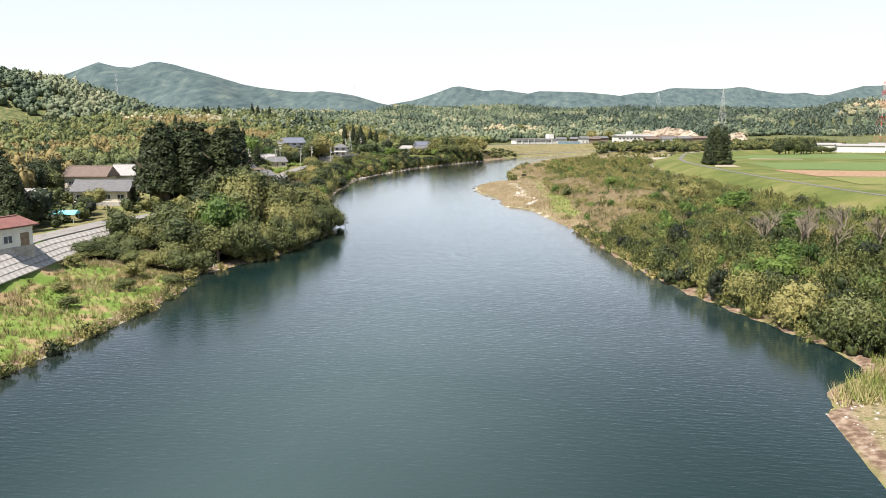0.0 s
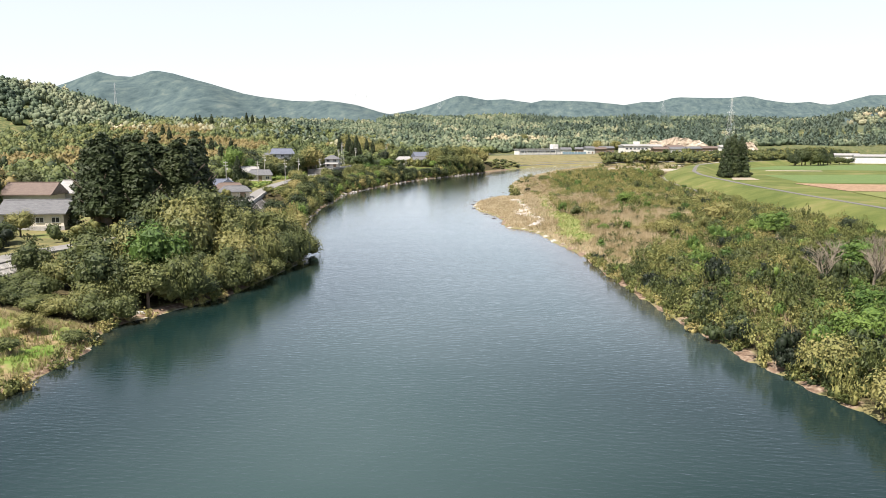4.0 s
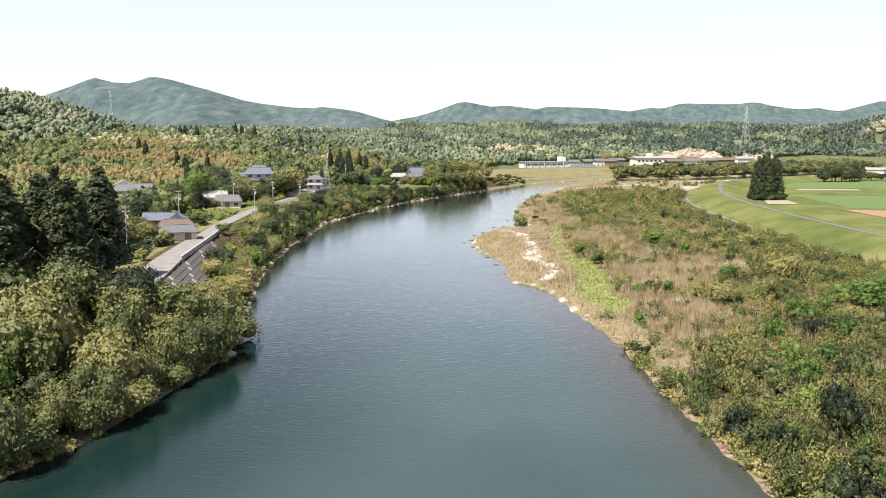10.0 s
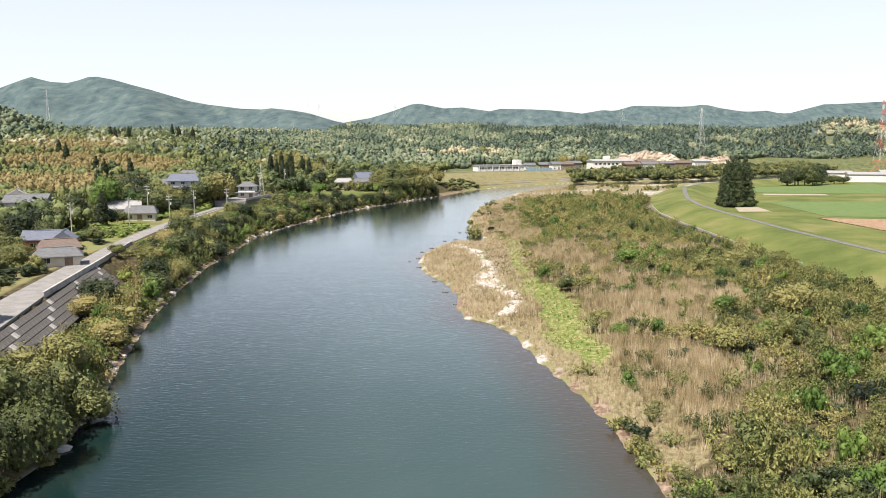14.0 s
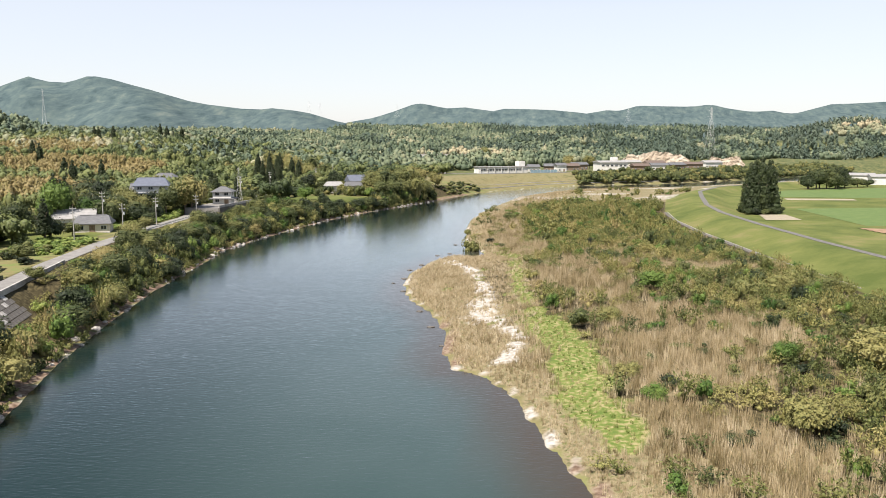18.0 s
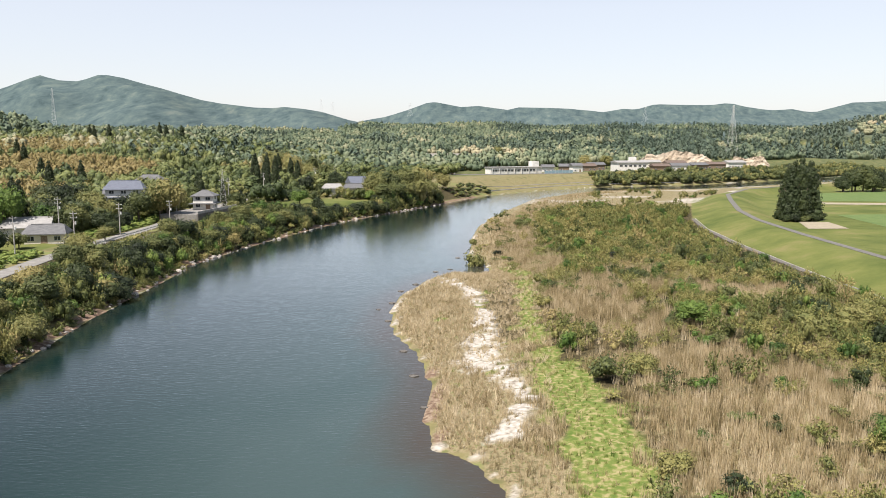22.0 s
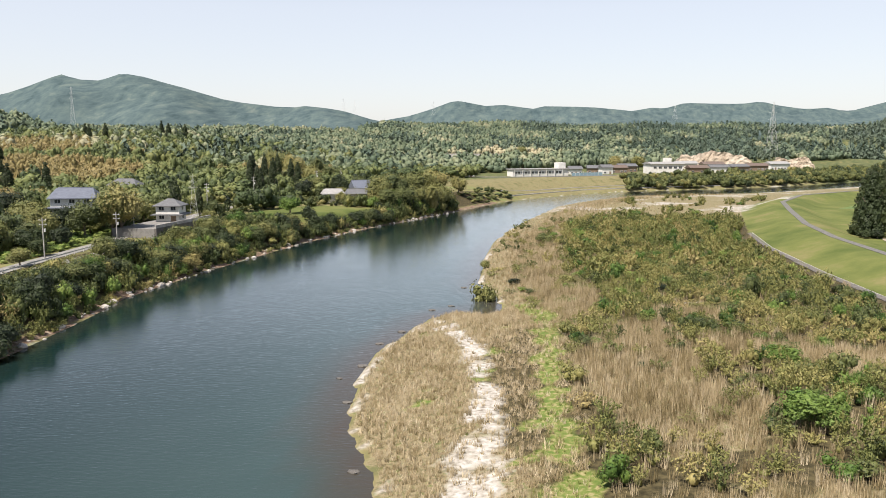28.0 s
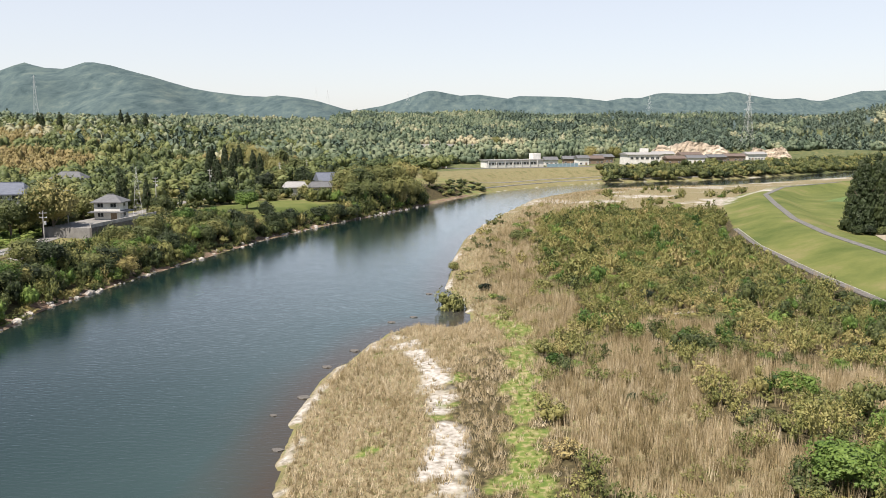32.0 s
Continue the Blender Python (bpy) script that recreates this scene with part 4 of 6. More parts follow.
gold = 0.5 * waves(p[:, 0], p[:, 1], 120, 35) + golden(p)
tints = np.clip(0.36 + 0.17 * gold + 0.17 * waves(p[:, 0], p[:, 1], 38, 62) + 0.09 * rng.randn(len(p)), 0.05, 0.9)
close = (p[:, 0] > -190) & (p[:, 1] < 480)
for flag, protos, name, label in ((True, LUSH, "woods_near", "mixed green and golden trees close behind the houses"), (False, BROAD, "woods_behind", "mixed green and golden woods on the slopes behind the houses")):
    q = close == flag
    stuff(name, protos, p[q], np.stack([w, w, h], 1)[q], WOODLEAF, tints[q], label, "woods", rng)
p = scatter(rng, -400, -85, 110, 720, 4.6)
dl, dr, dv, sv, rd, rs, left, right = info(p)
m = left & (dl > 45) & (rd > 10) & (golden(p) > 0.95)
for x, y, a, b in CLEAR:
    m &= np.hypot((p[:, 0] - x) / a, (p[:, 1] - y) / b) > 1
p = p[m]
h, w = 7.5 + 3.5 * rng.rand(len(p)), 2.8 + 1.2 * rng.rand(len(p))
stuff("bamboo_grove", BROAD, p, np.stack([w, w, h], 1), WOODLEAF, np.clip(0.77 + 0.05 * rng.randn(len(p)) + 0.1 * waves(p[:, 0], p[:, 1], 30, 55), 0.3, 1.0), "golden brown bamboo groves on the slopes", "bamboo", rng)
p = scatter(rng, -1300, 1300, 640, 2000, 11.5)
p = p[np.abs(np.degrees(np.arctan2(p[:, 0], p[:, 1] - 100)) + 7) < 36]
dl, dr, dv, sv, rd, rs, left, right = info(p)
r = np.hypot(p[:, 0], p[:, 1] - 110)
m = ((left & (dl > 120)) | (right & (r > 760) & (sv <= 0))) & (rng.rand(len(p)) < np.interp(r, [900, 2200], [1, 0.35]))
m &= ~(left & (p[:, 0] > -20) & (dl < 150) & (p[:, 1] < 1050)) & ~((np.abs(p[:, 0] + 92) < 40) & (p[:, 1] > 900) & (p[:, 1] < 1010))
m &= (r < 1450) | ((p[:, 0] > -350) & (r < 1900))
p, r = p[m], r[m]
kind = waves(p[:, 0], p[:, 1], 240, 36) + 0.3 * waves(p[:, 0], p[:, 1], 90, 38) + 0.9 * step(-150, 100, p[:, 0]) * step(800, 950, r) - 0.25 > 0.4
# both far kinds wear leaf colours with haze painted in
for flag, protos, mat, name in ((True, SPIRE, HAZYCEDAR, "cedar_woods"), (False, FAR, HAZYLEAF, "woods_far")):
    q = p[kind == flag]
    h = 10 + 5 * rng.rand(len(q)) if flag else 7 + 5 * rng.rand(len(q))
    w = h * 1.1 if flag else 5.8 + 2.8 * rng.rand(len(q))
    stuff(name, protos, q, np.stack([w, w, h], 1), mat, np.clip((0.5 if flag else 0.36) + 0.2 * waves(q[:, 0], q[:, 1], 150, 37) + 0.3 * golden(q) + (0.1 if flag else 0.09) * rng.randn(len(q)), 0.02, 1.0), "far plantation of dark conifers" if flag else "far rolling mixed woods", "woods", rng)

# gardens and thickets between the houses and the road
p = scatter(rng, -165, -70, 118, 620, 3.6)
dl, dr, dv, sv, rd, rs, left, right = info(p)
m = left & (dl > 20) & (rd > 4.5) & (dl < 80) & (rng.rand(len(p)) < 0.62)
m &= ~((p[:, 1] > 300) & (p[:, 1] < 440) & (dl > 27) & (dl < 52) & (rng.rand(len(p)) < 0.9)) & ~((p[:, 1] > 440) & (p[:, 1] < 497) & (dl < 38))
for x, y, a, b in CLEAR:
    m &= np.hypot((p[:, 0] - x) / (a * 0.62), (p[:, 1] - y) / (b * 0.62)) > 1
p = p[m]
h, w = 1.6 + 2.6 * rng.rand(len(p)) ** 2, 1.6 + 1.3 * rng.rand(len(p))
stuff("garden_thicket", BROAD[:3] + LOOSE[:3], p, np.stack([w, w, h], 1), LEAF, np.clip(0.4 + 0.2 * waves(p[:, 0], p[:, 1], 40, 49) + 0.14 * rng.randn(len(p)), 0.05, 0.95), "green garden bushes and hedges among the houses", "bushes", rng)

# fresh weeds on the terrace below the houses
p = scatter(rng, -135, -95, 296, 412, 1.6)
dl, dr, dv, sv, rd, rs, left, right = info(p)
m = left & (rs > 0) & (rd > 3) & (rd < 17) & ((p[:, 1] > 346) & (p[:, 1] < 408) | (p[:, 1] < 322)) & (rng.rand(len(p)) < 0.75)
p = p[m]
h = 0.7 + 0.6 * rng.rand(len(p)) + 0.25 * waves(p[:, 0], p[:, 1], 12, 57)
stuff("terrace_weeds", MID[:3], p, np.stack([h * 1.1, h * 1.1, h], 1), BRIGHT, np.clip(0.72 + 0.14 * rng.randn(len(p)), 0.2, 1.0), "bright green weeds on the terrace below the houses", "weeds", rng)


# ---- far bank's bushes ----
p = scatter(rng, -60, 330, 560, 960, 4.0)
dl, dr, dv, sv, rd, rs, left, right = info(p)
m = left & (dl > 1.5) & (p[:, 0] > 40) & (dl < 26) | left & (p[:, 0] > -52) & (p[:, 0] < -28) & (p[:, 1] > 575) & (p[:, 1] < 625) & (dl < 12) & (dl > 2)
p = p[m]
h, w = (3.5 + 3.5 * rng.rand(len(p))) * np.where(p[:, 0] < 0, 0.35, 1), (2.8 + 1.4 * rng.rand(len(p))) * np.where(p[:, 0] < 0, 0.6, 1)
stuff("far_bank_bushes", BROAD, p, np.stack([w, w, h], 1), LEAF, np.clip(0.3 + 0.13 * rng.randn(len(p)), 0.05, 0.8), "dark green bushes lining the far bank", "bushes", rng)


# ---- parts ----
def cuboid(bm, cx, cy, cz, sx, sy, sz, turn=None):
    """A box by its centre and full sizes, into bm."""
    m = Matrix.Translation((cx, cy, cz)) @ (turn or Matrix.Identity(4)) @ Matrix.Diagonal((sx, sy, sz, 1))
    bmesh.ops.create_cube(bm, size=1, matrix=m)
    return bm


def rod(bm, a, b, r0, r1=None, seg=6):
    """A tapered round bar from a to b."""
    a, b = Vector(a), Vector(b)
    d = b - a
    m = Matrix.Translation((a + b) / 2) @ d.to_track_quat("Z", "Y").to_matrix().to_4x4()
    bmesh.ops.create_cone(bm, cap_ends=True, segments=seg, radius1=r0, radius2=r0 if r1 is None else r1, depth=d.length, matrix=m)
    return bm


def part(name, bm, mat, parent, label="", smooth=False):
    me = bpy.data.meshes.new(name)
    bm.normal_update()
    bm.to_mesh(me)
    bm.free()
    if smooth:
        me.polygons.foreach_set("use_smooth", np.ones(len(me.polygons), bool))
    me.materials.append(mat)
    ob = new(name, me)
    ob.parent = parent
    if label:
        tagged(ob, label)
    return ob


def thing(name, m, label, category, group="", kind=""):
    ob = new(name)
    ob.matrix_world = m
    ob.empty_display_size = 0.5
    return tagged(ob, label, category, group, kind)


CONCRETE = material("weathered_concrete", [(0.2, 0.19, 0.175), (0.32, 0.31, 0.29), (0.42, 0.4, 0.37)], 0.6, 0.9, 0.3)
DARKSTONE = material("dark_revetment_block", [(0.06, 0.056, 0.052), (0.15, 0.138, 0.125)], 1.2, 0.9, 0.5)
ASPHALT = material("old_asphalt", [(0.08, 0.078, 0.073), (0.15, 0.145, 0.135)], 0.8, 0.92, 0.3)
ROADWAY = material("pale_roadway", [(0.13, 0.126, 0.118), (0.22, 0.212, 0.198)], 0.5, 0.9, 0.2)
WHITE = material("white_wall_paint", [(0.48, 0.47, 0.44), (0.66, 0.65, 0.61)], 0.5, 0.75, 0.1)
CREAM = material("cream_wall_plaster", [(0.5, 0.46, 0.38), (0.64, 0.59, 0.5)], 0.5, 0.85, 0.1)
REDWALL = material("red_painted_boards", [(0.3, 0.06, 0.045), (0.42, 0.1, 0.07)], 0.8, 0.7, 0.2)
BLUEWALL = material("blue_painted_boards", [(0.08, 0.26, 0.46), (0.13, 0.36, 0.58)], 0.8, 0.6, 0.1)
GREYTILE = material("grey_roof_tiles", [(0.07, 0.072, 0.075), (0.15, 0.152, 0.155)], 1.0, 0.55, 0.5, stretch=(1, 4, 1))
BLUETILE = material("blue_grey_roof_tiles", [(0.075, 0.085, 0.11), (0.14, 0.155, 0.19)], 1.0, 0.45, 0.5, stretch=(1, 4, 1))
BROWNTILE = material("brown_roof_sheets", [(0.085, 0.062, 0.052), (0.155, 0.118, 0.095)], 1.0, 0.6, 0.4, stretch=(1, 4, 1))
PALETILE = material("pale_grey_roof_sheets", [(0.19, 0.187, 0.18), (0.3, 0.295, 0.285)], 0.8, 0.6, 0.3, stretch=(1, 4, 1))
REDTILE = material("dull_red_roof", [(0.13, 0.06, 0.05), (0.2, 0.095, 0.08)], 0.8, 0.6, 0.3)
PANE = material("dark_window_glass", [(0.02, 0.025, 0.03), (0.05, 0.055, 0.06)], 0.5, 0.08, 0.0, spec=0.6)
TRIM = material("aluminium_frame", [(0.55, 0.55, 0.55), (0.7, 0.7, 0.7)], 2.0, 0.4, 0.0, metal=0.6)
WOOD = material("weathered_wood", [(0.14, 0.1, 0.07), (0.27, 0.2, 0.14)], 2.0, 0.85, 0.3)
STEEL = material("galvanised_steel", [(0.45, 0.45, 0.44), (0.6, 0.6, 0.58)], 2.0, 0.6, 0.1, metal=0.1)
REDSTEEL = material("red_painted_steel", [(0.5, 0.09, 0.06), (0.62, 0.14, 0.1)], 2.0, 0.5, 0.1)
ROCK = material("pale_river_rock", [(0.2, 0.18, 0.15), (0.36, 0.33, 0.29), (0.5, 0.47, 0.43)], 1.5, 0.9, 0.6)
DARKROCK = material("wet_dark_rock", [(0.06, 0.055, 0.05), (0.14, 0.13, 0.115)], 1.5, 0.6, 0.6)
SOIL = material("ploughed_brown_soil", [(0.16, 0.1, 0.06), (0.26, 0.18, 0.115)], 0.6, 0.95, 0.5)
PALESAND = material("pale_sand_patch", [(0.2, 0.175, 0.125), (0.29, 0.255, 0.19)], 0.6, 0.95, 0.3)
CUT = material("quarried_pale_earth", [(0.2, 0.155, 0.11), (0.33, 0.275, 0.21), (0.42, 0.37, 0.3)], 0.12, 0.95, 0.5)
TARP = material("turquoise_tarpaulin", [(0.1, 0.4, 0.42), (0.2, 0.55, 0.55)], 1.0, 0.5, 0.2)
NET = material("blue_green_fence_net", [(0.16, 0.25, 0.28), (0.24, 0.33, 0.36)], 1.0, 0.8, 0.2)


def ribbon(name, line, wide, thick, mat, label, category, rise=0.05, offset=0.0, level=None, kind="structure"):
    """A strip with thickness that follows a line over the ground."""
    line = [Vector((*q, 0)) for q in line]
    pts = []
    for a, b in zip(line[:-1], line[1:]):
        k = max(1, int((b - a).length / 5))
        pts += [a.lerp(b, t / k) for t in range(k)]
    pts.append(line[-1])
    bm, prev = bmesh.new(), None
    for q, pt in enumerate(pts):
        d = (pts[min(q + 1, len(pts) - 1)] - pts[max(q - 1, 0)]).normalized()
        side = Vector((-d.y, d.x, 0))
        c = pt + side * offset
        z = (ground_z(c.x, c.y) if level is None else level) + rise
        ring = [bm.verts.new((c + side * s * wide / 2) + Vector((0, 0, z - dz))) for s, dz in ((1, 0), (-1, 0), (-1, thick), (1, thick))]
        if prev:
            for k in range(4):
                bm.faces.new((prev[k], ring[k], ring[(k + 1) % 4], prev[(k + 1) % 4]))
        else:
            first = ring
        prev = ring
    bm.faces.new(first)
    bm.faces.new(prev)
    bmesh.ops.recalc_face_normals(bm, faces=bm.faces[:])
    me = bpy.data.meshes.new(name)
    bm.to_mesh(me)
    bm.free()
    me.materials.append(mat)
    return tagged(new(name, me), label, category, kind=kind)


ribbon("road", ROAD[:6], 4.5, 0.4, ROADWAY, "narrow pale concrete road above the bank", "road", 0.12, level=6.0)
ribbon("road_wide", ROAD[5:8], 5.6, 0.5, ROADWAY, "wide pale concrete pavement on the embankment", "road", 0.16, level=6.0)
ribbon("road_village", ROAD[7:], 4.2, 0.4, ROADWAY, "pale village road along the river", "road", 0.12, level=6.0)
ribbon("levee_path", LEVEE[3:14], 2.0, 0.3, ASPHALT, "dark asphalt path on top of the grass levee", "path", 0.1, level=6.0)
ribbon("parapet_wall", ROAD[6:9], 0.35, 1.0, CONCRETE, "low concrete parapet beside the road", "wall", 0.8, -2.7, level=6.0)
TERRACE = [(-104.4, 391), (-104, 404), (-103.5, 421)]
ribbon("retaining_wall", TERRACE, 0.5, 3.2, DARKSTONE, "dark stone retaining wall beneath the house", "wall", 2.5, level=6.0)
ribbon("terrace_parapet", TERRACE, 0.3, 0.9, CONCRETE, "low pale parapet on top of the retaining wall", "wall", 3.35, level=6.0)
ribbon("house_terrace", TERRACE, 12.0, 3.0, ROADWAY, "raised grey concrete terrace round the two-storey house", "terrace", 2.4, 6.3, level=6.0)
ribbon("lower_road", [(-101, 340), (-101.5, 360), (-101, 384), (-100.5, 420), (-97, 442)], 3.2, 0.8, ROADWAY, "narrow pale lane below the retaining wall", "road", 0.3, level=6.0)
far_line = [(x, y) for x, y in LEFT_BANK if 600 < y < 745]
ribbon("far_bank_kerb", far_line, 0.8, 1.4, CONCRETE, "pale concrete kerb at the foot of the far bank", "kerb", 0.25, 5.0)
ribbon("far_bank_path", far_line, 2.4, 0.4, ROADWAY, "pale path along the far grass bank", "path", 0.15, 12.0)
ribbon("levee_kerb", [(x, y) for x, y in LEVEE if 280 < y < 460], 0.14, 0.4, CONCRETE, "thin pale concrete kerb along the levee's foot", "kerb", 0.2, 15.2)

# the dark block revetment below the wide pavement: a slope of separate blocks
slope = thing("revetment", pose(0, 0, 0), "dark grey concrete block revetment below the road", "revetment", kind="structure")
bm = bmesh.new()
cuboid(bm, 0, 0, 0, 1.0, 1.45, 0.3)
bmesh.ops.bevel(bm, geom=bm.edges[:], offset=0.05, segments=1, affect="EDGES")
blk = bpy.data.meshes.new("block")
bm.to_mesh(blk)
bm.free()
blk.materials.append(DARKSTONE)
pale = blk.copy()
pale.materials.clear()
pale.materials.append(CONCRETE)
a, b = Vector((-67, 183, 0)), Vector((-88, 250, 0))
run = (b - a).length
d = (b - a).normalized()
out = Vector((d.y, -d.x, 0))
for row in range(5):
    for k in range(int(run / 1.55)):
        c = a + d * (k * 1.55 + (row % 2) * 0.7 + 0.7) + out * (3.2 + row * 0.85)
        ob = new("block", pale if (k * 7 + row * 3) % 11 == 0 else blk)
        turn = math.atan2(d.y, d.x) - math.pi / 2
        ob.matrix_world = Matrix.Translation((c.x, c.y, 5.85 - (row * 0.85 + 0.4) * 0.8)) @ Matrix.Rotation(turn, 4, "Z") @ Matrix.Rotation(radians(40), 4, "Y")
        ob.parent = slope
paving = thing("paved_slope", pose(0, 0, 0), "pale grey concrete block paving on the slope below the road", "revetment", kind="structure")
line = [Vector((x, y, 0)) for x, y in ROAD[1:4]]
for a, b in zip(line[:-1], line[1:]):
    d = (b - a).normalized()
    side = Vector((d.y, -d.x, 0))
    for k in range(int((b - a).length / 1.55)):
        for row in range(4):
            c = a + d * (k * 1.55 + (row % 2) * 0.7 + 0.4) + side * (3.1 + row * 0.82)
            ob = new("block", pale)
            ob.matrix_world = Matrix.Translation((c.x, c.y, 5.95 - (row * 0.82 + 0.4) * 0.85)) @ Matrix.Rotation(math.atan2(d.y, d.x) - math.pi / 2, 4, "Z") @ Matrix.Rotation(radians(40), 4, "Y")
            ob.parent = paving
# the dark strip of blocks at the levee's foot
strip = thing("levee_revetment", pose(0, 0, 0), "dark weathered concrete blocks at the levee's foot", "revetment", kind="structure")
line = [Vector((x, y, 0)) for x, y in LEVEE if 330 < y < 460]
for a, b in zip(line[:-1], line[1:]):
    d = (b - a).normalized()
    side = Vector((-d.y, d.x, 0))
    for k in range(int((b - a).length / 1.55)):
        c = a + d * (k * 1.55 + 0.8) + side * 16.2
        ob = new("block", blk)
        ob.matrix_world = Matrix.Translation((c.x, c.y, ground_z(c.x, c.y) + 0.12)) @ Matrix.Rotation(math.atan2(d.y, d.x) - math.pi / 2, 4, "Z") @ Matrix.Rotation(radians(-14), 4, "Y")
        ob.parent = strip


# ---- houses ----
def gable_roof(bm, w, d, z, rise, over=0.6, thick=0.22, hip=0.0):
    """A pitched roof with thickness over a w x d body, ridge along x; hip: how far the ridge's ends draw in."""
    hw, hd = w / 2 + over, d / 2 + over
    rx = hw - hip
    drop = rise * over / (d / 2)
    top = [(-hw, -hd, z - drop), (hw, -hd, z - drop), (hw, hd, z - drop), (-hw, hd, z - drop), (-rx, 0, z + rise), (rx, 0, z + rise)]
    vs = [[bm.verts.new((x, y, zz + t)) for x, y, zz in top] for t in (0, thick)]
    for k, v in enumerate(vs):
        fs = [(v[0], v[1], v[5], v[4]), (v[2], v[3], v[4], v[5])]
        fs += [(v[1], v[2], v[5]), (v[3], v[0], v[4])] if hip or k == 0 else []
        for f in fs:
            bm.faces.new(f)
    lo, hi = vs
    for p0, p1 in ((0, 1), (2, 3)) + (((1, 2), (3, 0)) if hip else ()):
        bm.faces.new((lo[p0], lo[p1], hi[p1], hi[p0]))
    if not hip:
        for p0, p1 in ((1, 5), (5, 2), (3, 4), (4, 0)):
            bm.faces.new((lo[p0], lo[p1], hi[p1], hi[p0]))
    bmesh.ops.recalc_face_normals(bm, faces=bm.faces[:])
    return bm


def window(x, y, z, w, h, facing, parent):
    """A window proud of the wall; facing: degrees of the wall's outward normal."""
    m = Matrix.Translation((x, y, z)) @ Matrix.Rotation(radians(facing + 90), 4, "Z")
    bm = bmesh.new()
    for cx, cz, sx, sz in ((0, h / 2, w + 0.12, 0.1), (0, -h / 2, w + 0.12, 0.1), (-w / 2, 0, 0.1, h), (w / 2, 0, 0.1, h), (0, 0, 0.07, h)):
        cuboid(bm, cx, 0, cz, sx, 0.16, sz)
    fr = part("window", bm, TRIM, parent)
    fr.matrix_local = m
    part("pane", cuboid(bmesh.new(), 0, 0, 0, w, 0.08, h), PANE, fr)
    return fr


def house(x, y, turn, w, d, eave, rise, roof, wall, label, hip=0.0, storeys=1, z=None, over=0.7, group="village houses", name="house"):
    """A house: body, roof, ridge, windows, door; ridge along its own x."""
    z = ground_z(x, y) if z is None else z
    h = thing(name, pose(x, y, z - 0.2, 0, 0, turn), label, "house", group)
    part("foundation", cuboid(bmesh.new(), 0, 0, -0.7, w + 0.2, d + 0.2, 2.0), CONCRETE, h)
    bm = cuboid(bmesh.new(), 0, 0, 0.2 + eave / 2, w, d, eave)
    if not hip:
        for s in (-1, 1):
            v = [bm.verts.new((s * w / 2, -d / 2, eave + 0.2)), bm.verts.new((s * w / 2, d / 2, eave + 0.2)), bm.verts.new((s * w / 2, 0, eave + rise + 0.1))]
            bm.faces.new(v)
    body = part("wall", bm, wall, h)
    part("roof", gable_roof(bmesh.new(), w, d, eave + 0.2, rise, over, hip=hip), roof, h)
    bm = bmesh.new()
    rod(bm, (-w / 2 - (0 if hip else over) + hip * 0.8, 0, eave + rise + 0.42), (w / 2 + (0 if hip else over) - hip * 0.8, 0, eave + rise + 0.42), 0.17)
    part("ridge", bm, roof, h)
    if storeys == 2:
        part("lower_roof", gable_roof(bmesh.new(), w + 1.6, d + 1.6, eave * 0.45, 0.5, 0.4, hip=w * 0.3), roof, h)
    for lev in range(storeys):
        zc = 1.5 + lev * eave * 0.52
        for s, f in ((-1, -90), (1, 90)):
            for k in range(max(2, int(w / 3))):
                cx = (k + 0.5) / max(2, int(w / 3)) * w - w / 2
                if lev == 0 and s == -1 and k == 1:
                    bm = cuboid(bmesh.new(), cx, -d / 2 - 0.03, 1.2, 1.5, 0.12, 2.0)
                    part("door", bm, WOOD, h)
                else:
                    window(cx, s * (d / 2 + 0.04), zc, 1.5, 1.1, f, h)
        for s, f in ((-1, 180), (1, 0)):
            window(s * (w / 2 + 0.04), 0, zc, 1.4, 1.1, f, h)
    return h


house(-131, 347, 24, 12, 7.5, 3.4, 1.9, PALETILE, WHITE, "white gabled house with a pale weathered roof")
house(-121, 341, 20, 9, 6.5, 2.6, 1.7, GREYTILE, CREAM, "low house with a dark grey tiled roof by the road", hip=1.2)
house(-110.5, 274, 20, 8.5, 5.5, 2.8, 1.4, BLUETILE, REDWALL, "red boarded house with a blue-grey roof")
house(-104.5, 271.5, -68, 5, 4.6, 2.9, 1.7, BLUETILE, BLUEWALL, "small bright blue boarded annexe with a gable", name="annexe", over=0.3)
house(-100, 262, 35, 7.5, 5, 2.4, 1.3, BROWNTILE, CREAM, "low old house with a brown roof", hip=1.2)
house(-93, 250, 30, 8, 5, 2.2, 1.2, GREYTILE, CREAM, "low house with a worn grey roof above the embankment", hip=1.5)
house(-110.5, 411, 8, 6.6, 5.4, 4.7, 1.4, GREYTILE, WHITE, "white two-storey house with a dark hipped roof", hip=3.0, storeys=2, z=8.4)
house(-133, 401, 20, 11, 8, 4.8, 2.2, BLUETILE, WHITE, "large white house with a blue tiled roof above a garden", z=11.0, storeys=2, hip=1.5)
house(-141, 412, 20, 9, 7, 4.0, 2.0, GREYTILE, CREAM, "house with a grey roof among garden trees", z=9.5)
house(-146, 322, 15, 11, 8, 3.2, 1.8, GREYTILE, WHITE, "house with a grey roof among trees", z=10.0)
house(-158, 335, -60, 9, 7, 3.0, 1.8, PALETILE, WHITE, "pale house half hidden behind trees", z=11.0)
house(-165, 480, 10, 10, 8, 5.2, 1.9, GREYTILE, WHITE, "two-storey white house on the wooded slope", storeys=2, hip=2.5, z=9.5)
house(-123, 201, 10, 11, 8, 3.4, 2.2, BROWNTILE, CREAM, "old house with a dark brown roof", z=7.4)
